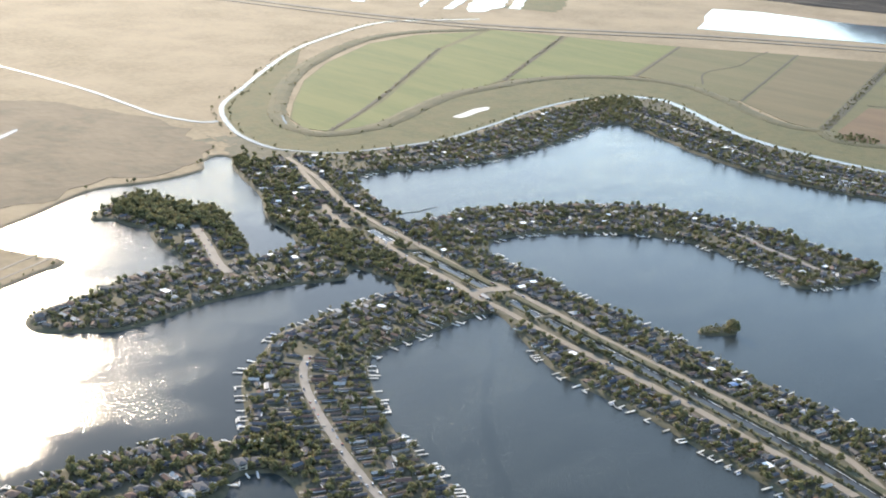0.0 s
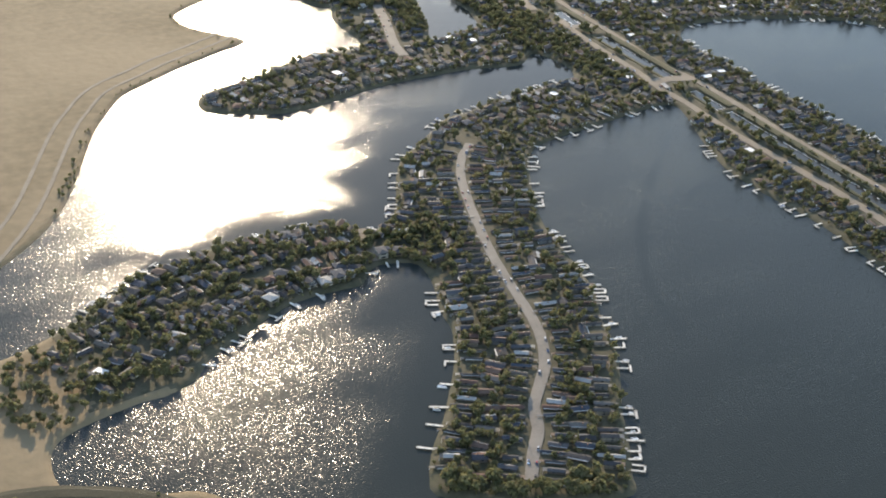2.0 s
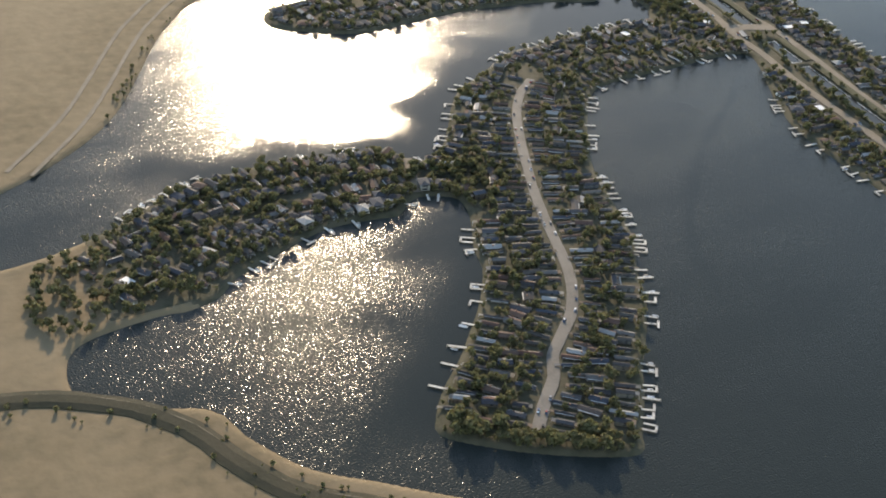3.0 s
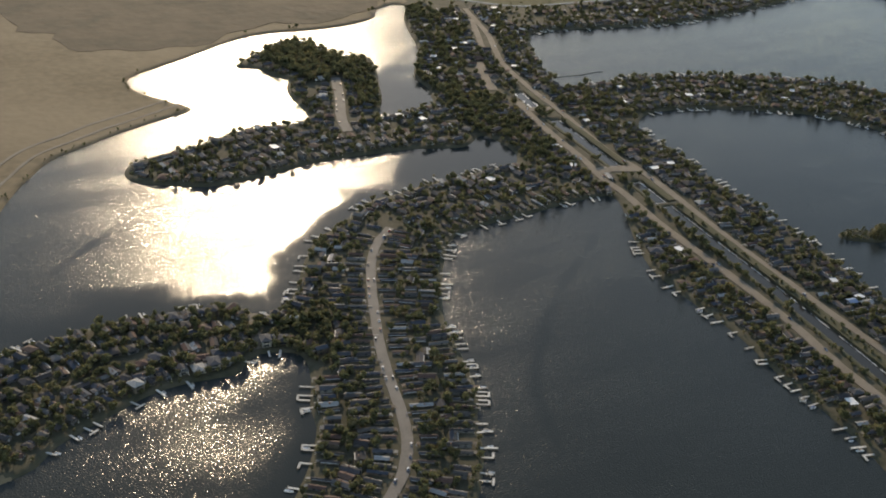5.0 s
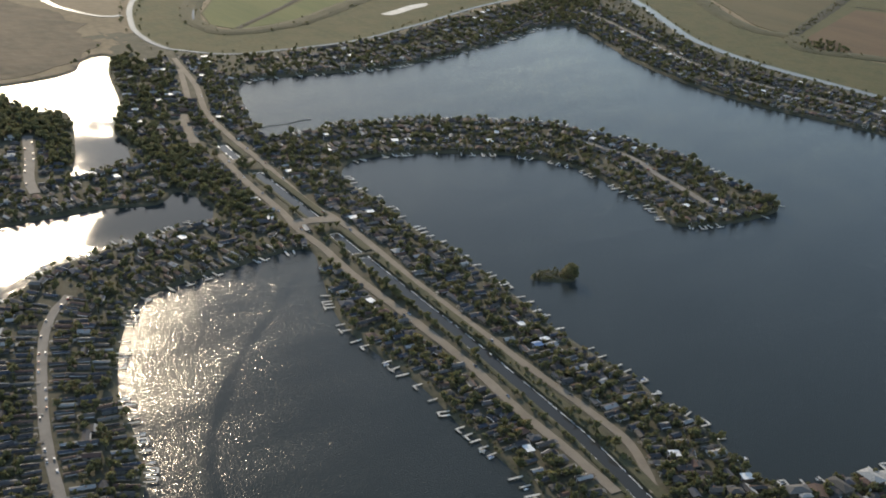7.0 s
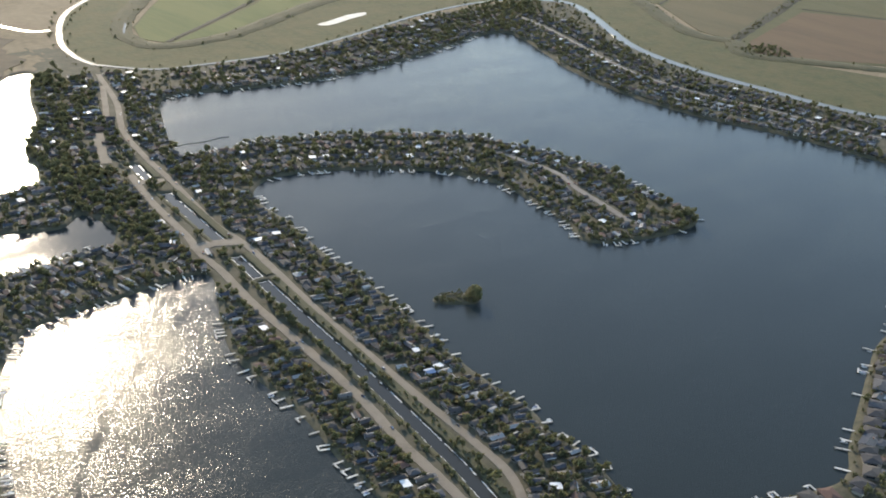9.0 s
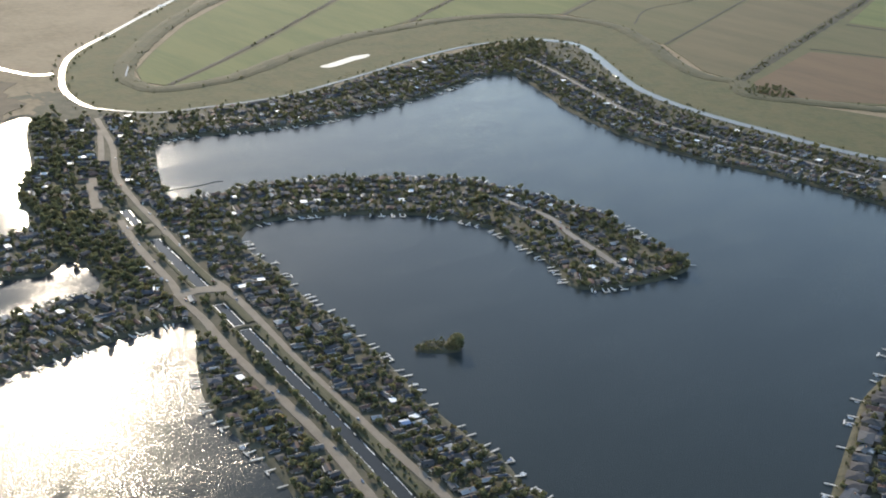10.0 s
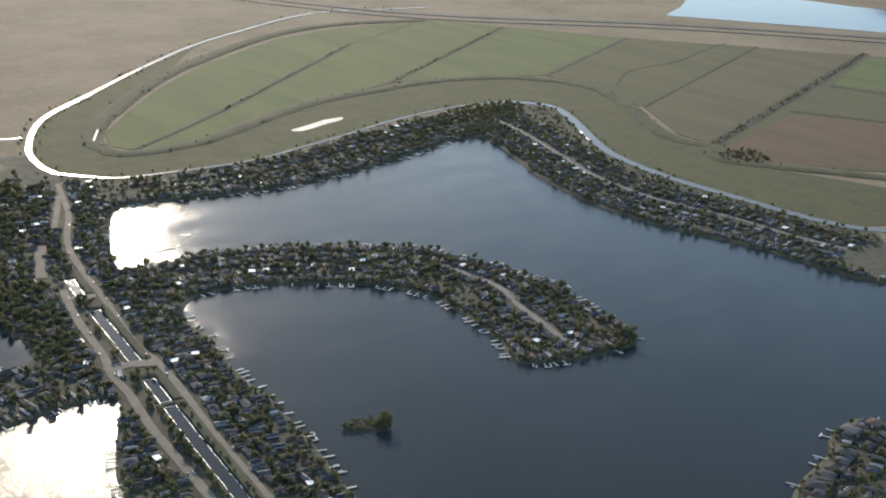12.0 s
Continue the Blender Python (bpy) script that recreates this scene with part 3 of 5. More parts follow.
def build_ground():
    xs, ys = ground_axis(-620, 760, 3.0, 6500), ground_axis(-560, 540, 3.0, 6500)
    gx, gy = np.meshgrid(xs, ys)
    q = np.stack([gx.ravel(), gy.ravel()], 1)
    d = shore_map(q)
    DEPTHS.append(d.reshape(len(ys), len(xs))[np.ix_((ys >= -560) & (ys <= 540), (xs >= -620) & (xs <= 760))])
    s = np.clip((d + 4.0) / 7.0, 0, 1)
    z = -2.2 + (LAND + 2.2) * (s * s * (3 - 2 * s))
    wob = np.array([noise.noise((x * 0.05, y * 0.05, 0.3)) for x, y in q]) * 0.25
    z += np.where(d > 3, np.minimum(wob, 0.2), 0)
    far = np.clip((np.hypot(q[:, 0] + 700, q[:, 1] + 700) - 4650) / 260, 0, 1)
    z += 60 * far * far * (3 - 2 * far)
    w, h = len(xs), len(ys)
    i = np.arange(w * h).reshape(h, w)
    f = np.stack([i[:-1, :-1], i[:-1, 1:], i[1:, 1:], i[1:, :-1]], -1).reshape(-1, 4)
    me = bpy.data.meshes.new("ground")
    me.vertices.add(len(q))
    me.vertices.foreach_set("co", np.column_stack([q, z]).ravel())
    me.loops.add(f.size)
    me.loops.foreach_set("vertex_index", f.ravel())
    me.polygons.add(len(f))
    me.polygons.foreach_set("loop_start", np.arange(len(f)) * 4)
    me.polygons.foreach_set("use_smooth", np.ones(len(f), bool))
    me.update(calc_edges=True)
    me.validate()
    me.materials.append(M_GROUND)
    me.materials.append(M_YARD)
    mid = q[f].mean(1)
    near = np.flatnonzero((d[f].mean(1) < 145) & (np.abs(mid) < 900).all(1))
    home = np.concatenate([even(spline(l, 8), 14.0)[0] for l in (NORTH_SHORE, FINGER_SHORE, STRIP_EAST_SHORE, STRIP_WEST_SHORE, PENINSULA_SHORE, CHANNEL_SHORE, COVE_SHORE, LOBE_SHORE[:22], POINT_SOUTH_SHORE, POINT_NORTH_SHORE, SOUTH_EAST_SHORE)])
    wild = np.concatenate([even(spline(l, 8), 14.0)[0] for l in (MARSH_SHORE, SOUTH_LEVEE, LOBE_SHORE[22:], WEST_OUT, POINT_SOUTH_SHORE[:2], SOUTH_LEVEE_TOP)])
    nearest = []
    for some in (home, wild):
        best = np.full(len(near), 1e9)
        for a, b in some:
            best = np.minimum(best, (mid[near, 0] - a) ** 2 + (mid[near, 1] - b) ** 2)
        nearest.append(np.sqrt(best))
    kind = np.zeros(len(f), int)
    rough_edge = np.array([noise.noise((x * 0.04, y * 0.04, 5.0)) + 0.6 * noise.noise((x * 0.15, y * 0.15, 2.0)) for x, y in mid[near]])
    kind[near] = (nearest[0] < 110 + 30 * rough_edge) & (nearest[0] < nearest[1] * (1.2 + 0.35 * rough_edge))
    kind[near] &= ~((mid[near, 0] < -528 + 20 * rough_edge) & (mid[near, 1] < -186)) & (mid[near, 0] > -566 + 15 * rough_edge)
    kind |= shore_distance(mid, [spline(NORTH_BAND, 20, True)]) < 4
    me.polygons.foreach_set("material_index", kind)
    return tagged(new("ground", me), "flat tan delta ground of dry grass and earth", "ground", kind="structure")


def slab(name, outline, z, material, thick=0.3):
    """A flat sheet of ground cover with a skirt round its edge."""
    bm = bmesh.new()
    top = [bm.verts.new((x, y, z)) for x, y in outline]
    face = bm.faces.new(top)
    face.normal_update()
    if face.normal.z < 0:
        face.normal_flip()
    low = [bm.verts.new((v.co.x, v.co.y, z - thick)) for v in top]
    for k in range(len(top)):
        j = (k + 1) % len(top)
        bm.faces.new((top[k], top[j], low[j], low[k]))
    bmesh.ops.triangulate(bm, faces=[face])
    bmesh.ops.recalc_face_normals(bm, faces=bm.faces)
    me = bpy.data.meshes.new(name)
    bm.to_mesh(me)
    bm.free()
    me.materials.append(material)
    return new(name, me)


def ragged(outline, far):
    """The outline pushed in and out by uneven amounts."""
    return [(x + far * noise.noise((x * 0.02, y * 0.02, 7.0)) + far * 0.5 * noise.noise((x * 0.07, y * 0.07, 3.0)), y + far * noise.noise((x * 0.02, y * 0.02, 9.0))) for x, y in outline]


def ribbon(name, line, width, z, material, crown=0.0, thick=0.3, ragged=0.0, step=10.0):
    """A strip along a line: a road, dike, ditch or creek, with a raised or sunken middle."""
    p = spline(line, step)
    d = np.gradient(p, axis=0)
    d /= np.hypot(*d.T)[:, None]
    nrm = np.stack([-d[:, 1], d[:, 0]], 1)
    rng = np.random.RandomState(len(line) * 7 + int(abs(line[0][0])))
    verts, faces = [], []
    for (x, y), (nx, ny) in zip(p, nrm):
        for u, h in ((-1, -thick), (-0.97, 0), (-0.4, crown), (0.4, crown), (0.97, 0), (1, -thick)):
            r = u * width / 2 * (1 + ragged * rng.uniform(-1, 1))
            verts.append((x + nx * r, y + ny * r, z + h))
    for k in range(len(p) - 1):
        for j in range(5):
            a = k * 6 + j
            faces.append((a + 1, a, a + 6, a + 7))
    return mesh_object(name, verts, faces, material)


def side_line(line, off):
    p = spline(line, 12)
    d = np.gradient(p, axis=0)
    d /= np.hypot(*d.T)[:, None]
    return [tuple(v) for v in p + np.stack([-d[:, 1], d[:, 0]], 1) * off]


build_ground()
CALM = ((-62, 222, 75), (-85, 80, 90))
WAKE = spline([(-70, -70), (-111, -105), (-143, -128), (-178, -158), (-210, -190), (-250, -240), (-275, -300)], 6)
WAKE_WEST = spline([(-445, 20), (-424, 39), (-394, 64), (-366, 90), (-345, 112)], 6)

LEE = ((POINT_NORTH_SHORE[3:], 9), (CHANNEL_SHORE[:9], 9), (PENINSULA_SHORE[:8], 6))


def build_water():
    """One flat sheet; each corner keeps how much wind reaches it: little in the coves, none on the slick behind a boat."""
    xs, ys = np.arange(-660, 801, 4.0), np.arange(-600, 576, 4.0)
    gx, gy = np.meshgrid(xs, ys)
    q = np.stack([gx.ravel(), gy.ravel()], 1)
    wind = np.where(shore_distance(q, [LAKES[0]]) < 8, 0.62, 1.0)
    bend = 0.14 * (np.sin(q[:, 0] * 0.061 + 2 * np.sin(q[:, 1] * 0.043)) + np.sin(q[:, 1] * 0.083 + 1.5 * np.sin(q[:, 0] * 0.057)))
    for x, y, r in CALM:
        d = np.clip(np.hypot(q[:, 0] - x, q[:, 1] - y) / r + bend, 0, 1)
        wind = np.minimum(wind, 0.16 + 0.84 * d**4)
    for line, reach in LEE:
        best = np.full(len(q), 1e9)
        for x, y in even(spline(line, 8), 6.0)[0]:
            best = np.minimum(best, np.hypot(q[:, 0] - x, q[:, 1] - y))
        wind = np.minimum(wind, np.clip(0.25 + 0.75 * (best * (1 + 1.5 * bend) - reach) / 34, 0.25, 1))
    for line, wide in ((WAKE, 3.0), (WAKE_WEST, 3.0)):
        best = np.full(len(q), 1e9)
        for x, y in even(line, 3.0)[0]:
            best = np.minimum(best, np.hypot(q[:, 0] - x, q[:, 1] - y))
        wind *= np.clip(0.7 + 0.3 * (best / wide - 0.5) + 0.5 * bend, 0.7, 1)
    i = np.arange(len(q)).reshape(len(ys), len(xs))
    f = np.stack([i[:-1, :-1], i[:-1, 1:], i[1:, 1:], i[1:, :-1]], -1).reshape(-1, 4)
    ob = mesh_object("water", np.column_stack([q, np.zeros(len(q))]), f, M_WATER)
    ob.data.attributes.new("wind", "FLOAT", "POINT").data.foreach_set("value", wind)
    return tagged(ob, "calm dark blue-grey lake water glittering under a low sun", "water", kind="structure")


build_water()


for nm, outline, mat_, lab in (
    ("field_1", FIELD_A, M_GREEN, "mown green pasture inside the dike"), ("field_2", FIELD_A2, M_GREEN, "bright green pasture inside the dike"),
    ("field_3", FIELD_B, M_GREEN, "green pasture between drainage ditches"), ("field_4", FIELD_C, M_OLIVE, "olive pasture between drainage ditches"),
    ("field_5", FIELD_D, M_TAN, "tan-green pasture beside the dark ditch"), ("field_6", FIELD_E, M_RUST, "rust-brown ploughed field beside the ditch"),
    ("field_7", FIELD_F, M_OLIVE, "olive green field strip between ditches"), ("field_8", FIELD_G, M_GREEN, "bright green field strip below the highway"),
):
    tagged(slab(nm, outline, LAND + 0.5, mat_, 0.6), lab, "field", kind="structure")
tagged(slab("meadow", spline(MEADOW, 30, True), LAND + 0.3, M_MEADOW, 0.5), "olive meadow between the dike and the creek", "meadow", kind="structure")
tagged(slab("scrubland", ragged(spline(SCRUB, 12, True), 26), LAND + 0.3, M_SCRUB, 0.5), "dark brown scrub and marsh plants", "scrub", kind="structure")
tagged(slab("salt_pan", ragged(spline(PAN, 5, True), 3), LAND + 0.4, M_PAN, 0.3), "pale dried pond in the meadow", "pond", kind="structure")
tagged(ribbon("dike", DIKE, 26, LAND + 0.6, M_DIKE, 1.0, 0.8, 0.12), "low dark grassy dike round the pastures", "dike", kind="structure")
for nm, line, w in (("ditch_1", DITCH_A, 7), ("ditch_2", DITCH_B, 7), ("ditch_3", DITCH_C, 5), ("ditch_4", DITCH_D, 4.5), ("ditch_5", DITCH_E, 15), ("ditch_6", DITCH_F, 6), ("ditch_7", DITCH_G, 6), ("ditch_8", DITCH_H, 3)):
    tagged(ribbon(nm, line, w, LAND + 0.62, M_DITCH, 0.25, 0.3, 0.25), "dark reedy drainage ditch between fields", "ditch", kind="structure")
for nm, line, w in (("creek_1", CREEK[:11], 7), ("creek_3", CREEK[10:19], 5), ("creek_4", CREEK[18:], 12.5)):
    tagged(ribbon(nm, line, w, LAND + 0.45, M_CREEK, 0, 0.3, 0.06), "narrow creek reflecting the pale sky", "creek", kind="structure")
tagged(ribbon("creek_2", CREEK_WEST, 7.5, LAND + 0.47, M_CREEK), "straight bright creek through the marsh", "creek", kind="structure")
for nm, line, w, mat_, lab in (
    ("road_1", ROAD_EAST, 6.2, M_ROAD, "sandy pale road along the canal"), ("road_2", ROAD_WEST, 7, M_ROAD, "sandy pale road along the canal"),
    ("road_3", ROAD_OLD, 6, M_ROAD, "pale dirt track between trees"), ("road_0", ROAD_YARD, 10, M_ROAD, "bare sandy yard beside the trees"), ("road_4", CROSSING_A, 12, M_ROAD, "sandy causeway crossing the canal"),
    ("road_5", CROSSING_B, 10, M_ROAD, "sandy causeway crossing the canal"), ("road_6", ROAD_PENINSULA, 6.4, M_ASPHALT, "worn residential street with parked cars"),
    ("road_7", ROAD_LOBE, 9, M_ASPHALT, "worn residential street between trees"), ("road_8", ROAD_FINGER, 6.5, M_ASPHALT, "worn residential street on the finger of land"),
    ("road_9", ROAD_NORTH, 5.5, M_ASPHALT, "worn residential street along the lake")):
    tagged(ribbon(nm, line, w, LAND + 0.35 + 0.004 * int(nm[-1]), mat_, 0.1, 0.6, 0.07, 5), lab, "road", kind="structure")
tagged(ribbon("road_10", HIGHWAY, 22, LAND + 0.9, M_HIGHWAY, 0.4, 1.0), "highway on a low embankment", "road", kind="structure")
tagged(ribbon("road_11", side_line(HIGHWAY, -46), 12, LAND + 0.9, M_HIGHWAY, 0.3, 1.0, 0.1), "rail line on a low dark embankment", "railway", kind="structure")
tagged(ribbon("levee", SOUTH_LEVEE_TOP, 13, LAND + 0.4, M_DITCH, 0.8, 1.0, 0.08), "grassy lake levee with a track on it", "levee", kind="structure")
for nm, outline in (("far_lake", FAR_LAKE), ("pond_1", WET_A), ("pond_2", WET_B), ("pond_3", WET_C), ("pond_4", BASIN), ("pond_5", POOL_A), ("pond_6", POOL_B), ("pond_7", POOL_C), ("pond_8", POOL_D), ("pond_9", POOL_E), ("pond_10", POOL_F)):
    tagged(slab(nm, outline if nm == "far_lake" else ragged(spline(outline, 14, True), 14 if nm in ("pond_1", "pond_2", "pond_3", "pond_4") else 1.5), LAND + (0.5 if nm != "pond_7" else 1.75), M_POND, 0.3), "shallow pale water among marshland", "pond", kind="structure")

for nm, line, w in (("slough_1", SLOUGH_A, 26), ("slough_2", SLOUGH_B, 20), ("slough_3", SLOUGH_C, 26), ("slough_4", SLOUGH_D, 26), ("slough_5", SLOUGH_E, 24)):
    tagged(ribbon(nm, line, w, LAND + 0.52, M_POND, 0, 0.3, 0.3, 30), "narrow pale slough through the marsh", "slough", kind="structure")
tagged(ribbon("reed_strip", REED_STRIP, 110, LAND + 0.3, M_MEADOW, 0, 0.3, 0.2, 30), "olive strip of reeds beside the marsh ponds", "reeds", kind="structure")
for nm, outline in (("mud_1", MUD_A), ("mud_2", MUD_B), ("mud_3", MUD_C)):
    tagged(slab(nm, ragged(spline(outline, 14, True), 8), LAND + 0.9, M_GROUND, 0.5), "low bare island in the marsh pond", "island", kind="structure")
tagged(slab("field_base", FIELD_BASE, LAND + 0.4, M_OLIVE, 0.5), "olive grass margins round the pastures", "field", kind="structure")

tagged(slab("field_margin", FIELD_MARGIN, LAND + 0.4, M_OLIVE, 0.5), "olive grass margins beside the dark ditch", "field", kind="structure")

# ---- canal banks ----
def broken_edge(name, line, width, z):
    """Short uneven pale pieces along a line, with gaps: water-edge glints put into colour and shape."""
    r = np.random.RandomState(len(line) + int(abs(line[0][0])) % 97)
    places, dirs = even(np.array(line), 1.5)
    verts, faces, on = [], [], True
    for (x, y), (dx, dy) in zip(places, dirs):
        on = r.rand() < (0.86 if on else 0.4)
        if not on:
            continue
        h, w, off = 0.78, width * r.uniform(0.3, 0.62), r.uniform(-0.25, 0.25)
        a = len(verts)
        for u, v in ((-h, -w), (h, -w * r.uniform(0.6, 1.2)), (h, w * r.uniform(0.6, 1.2)), (-h, w)):
            verts += [(x + dx * u - dy * (v + off), y + dy * u + dx * (v + off), z), (x + dx * u - dy * (v + off), y + dy * u + dx * (v + off), z - 0.3)]
        faces += [(a, a + 2, a + 4, a + 6), (a + 1, a + 3, a + 2, a), (a + 3, a + 5, a + 4, a + 2), (a + 5, a + 7, a + 6, a + 4), (a + 7, a + 1, a, a + 6)]
    return mesh_object(name, verts, faces, M_EDGE_GLINT)


for k, (line, half) in enumerate(((CANAL_1, 4.6), (CANAL_2, 5.6), (CANAL_3, 5.0), (CANAL_4, 5.4))):
    for sgn in (1, -1):
        tagged(broken_edge(f"canal_edge_{2 * k + (sgn > 0) + 1}", side_line(line, sgn * (half - 0.9)), 1.0 if k < 2 else 0.6, 0.2), "broken pale strips painted as glints along the canal water", "canal edge", kind="structure")
    for e, (a, b) in enumerate(((line[0], line[1]), (line[-1], line[-2]))):
        ux, uy = (b[0] - a[0]) / math.dist(a, b), (b[1] - a[1]) / math.dist(a, b)
        cx, cy = a[0] + ux * 1.2, a[1] + uy * 1.2
        # pale strip across the canal's end, its glint painted in the colour
        tagged(ribbon(f"canal_edge_{9 + 2 * k + e}", [(cx - uy * (half - 1.8), cy + ux * (half - 1.8)), (cx, cy), (cx + uy * (half - 1.8), cy - ux * (half - 1.8))], 0.6, 0.226, M_PAN, 0.05, 0.5, 0.3, 4), "pale strip painted as glint at the end of the canal", "canal edge", kind="structure")
for nm, line, w in (("bank_1", side_line(CANAL_4, 9.2), 7.4), ("bank_2", side_line(CANAL_4, -7.4), 3.6), ("bank_3", side_line(CANAL_2, 9), 7.0), ("bank_4", side_line(CANAL_3, 8.8), 6.5), ("bank_5", side_line(CANAL_2, -7.2), 3.4), ("bank_6", side_line(CANAL_1, 8.2), 5.5), ("bank_7", side_line(CANAL_3, -7.0), 3.0)):
    tagged(ribbon(nm, line, w, LAND + 0.3, M_BANK, 0.35, 0.6, 0.12, 8), "dark grassy bank along the canal", "bank", kind="structure")
for k, outline in enumerate(CANALS):
    tagged(slab(f"canal_water_{k + 1}", outline, 0.04, M_CANAL, 0.02), "still dark canal water between earth banks", "canal", kind="structure")
LEVEE_TRACK = side_line(SOUTH_LEVEE_TOP, 2)
tagged(ribbon("track_1", LEVEE_TRACK, 2.2, LAND + 1.1, M_ROAD, 0.05, 0.5), "pale dirt track on the levee", "track", kind="structure")
for k, off in enumerate((-14, -30)):
    tagged(ribbon(f"track_{k + 2}", side_line(MARSH_SHORE[4:] + [(-560, -30)], off), 3, LAND + 0.25 + 0.01 * k, M_ROAD, 0.03, 0.4, 0.15), "pale dirt track along the marsh shore", "track", kind="structure")


def build_hill():
    rng, rings, spokes = np.random.RandomState(5), 26, 90
    verts, faces = [(0, 0, 150)], []
    for r in range(1, rings + 1):
        for s in range(spokes):
            a, f = 2 * math.pi * s / spokes, r / rings
            rad = f * (1 + 0.16 * noise.noise((math.cos(a) * 1.7, math.sin(a) * 1.7, 4.0)))
            h = 150 * (0.5 + 0.5 * math.cos(math.pi * min(f, 1))) * (0.85 + 0.5 * noise.noise((math.cos(a) * f * 4, math.sin(a) * f * 4, 1.0)))
            verts.append((rad * 900 * math.cos(a), rad * 640 * math.sin(a), h + (rng.uniform(0, 5) if f < 0.97 else -3)))
    for s in range(spokes):
        j = (s + 1) % spokes
        faces.append((0, 1 + s, 1 + j))
        for r in range(rings - 1):
            a = 1 + r * spokes
            faces.append((a + s, a + spokes + s, a + spokes + j, a + j))
    ob = mesh_object("hill", verts, faces, M_HILL)
    ob.matrix_world = pose(2850, 860, LAND, 0, 0, -62)
    return tagged(ob, "low dark wooded hill beyond the far lake", "hill", kind="structure")


build_hill()

# ---- making things ----


def box(bm, x0, x1, y0, y1, z0, z1):
    v = [bm.verts.new(c) for c in ((x0, y0, z0), (x1, y0, z0), (x1, y1, z0), (x0, y1, z0), (x0, y0, z1), (x1, y0, z1), (x1, y1, z1), (x0, y1, z1))]
    for f in ((3, 2, 1, 0), (4, 5, 6, 7), (0, 1, 5, 4), (1, 2, 6, 5), (2, 3, 7, 6), (3, 0, 4, 7)):
        bm.faces.new([v[i] for i in f])
    return v


def part(name, bm, material, parent, label=""):
    me = bpy.data.meshes.new(name)
    bmesh.ops.recalc_face_normals(bm, faces=bm.faces)
    bm.to_mesh(me)
    bm.free()
    me.materials.append(material)
    ob = new(name, me)
    ob.parent = parent
    return tagged(ob, label) if label else ob


def shaped(shape, *args, **kw):
    bm = bmesh.new()
    shape(bm, *args, **kw)
    return bm


def gable(bm, x0, x1, y0, y1, z, rise, over=0.5, thick=0.22):
    """A pitched roof of two thick slopes with its ridge along y."""
    xm = (x0 + x1) / 2
    half = (x1 - x0) / 2 + over
    drop = rise * over / (half - over)
    for s in (-1, 1):
        e = xm + s * half
        pts = [(xm, z + rise), (e, z - drop), (e, z - drop - thick), (xm, z + rise - thick)]
        a = [bm.verts.new((x, y0 - over, h)) for x, h in pts]
        b = [bm.verts.new((x, y1 + over, h)) for x, h in pts]
        for k in range(4):
            j = (k + 1) % 4
            bm.faces.new((a[k], a[j], b[j], b[k]))
        bm.faces.new(a[::-1])
        bm.faces.new(b)


def hipped(bm, x0, x1, y0, y1, z, rise, over=0.6, thick=0.22):
    x0, x1, y0, y1 = x0 - over, x1 + over, y0 - over, y1 + over
    w = min(x1 - x0, y1 - y0) / 2
    low = [bm.verts.new((x, y, z - thick)) for x, y in ((x0, y0), (x1, y0), (x1, y1), (x0, y1))]
    eave = [bm.verts.new((v.co.x, v.co.y, z)) for v in low]
    xm = (x0 + x1) / 2
    r1, r2 = bm.verts.new((xm, y0 + w, z + rise)), bm.verts.new((xm, y1 - w + 0.01, z + rise))
    for k in range(4):
        bm.faces.new((low[k], low[(k + 1) % 4], eave[(k + 1) % 4], eave[k]))
    bm.faces.new(low[::-1])
    bm.faces.new((eave[0], eave[1], r1))
    bm.faces.new((eave[1], eave[2], r2, r1))
    bm.faces.new((eave[2], eave[3], r2))
    bm.faces.new((eave[3], eave[0], r1, r2))


def gable_wall(bm, x0, x1, y0, y1, z, rise):
    """The walls of a house with pointed ends under a pitched roof, on a shallow footing."""
    xm = (x0 + x1) / 2
    a, b = ([bm.verts.new((x, y, h)) for x, h in ((x0, -0.4), (x1, -0.4), (x1, z), (xm, z + rise - 0.12), (x0, z))] for y in (y0, y1))
    bm.faces.new(a)
    bm.faces.new(b[::-1])
    for k in range(5):
        bm.faces.new((a[k], b[k], b[(k + 1) % 5], a[(k + 1) % 5]))


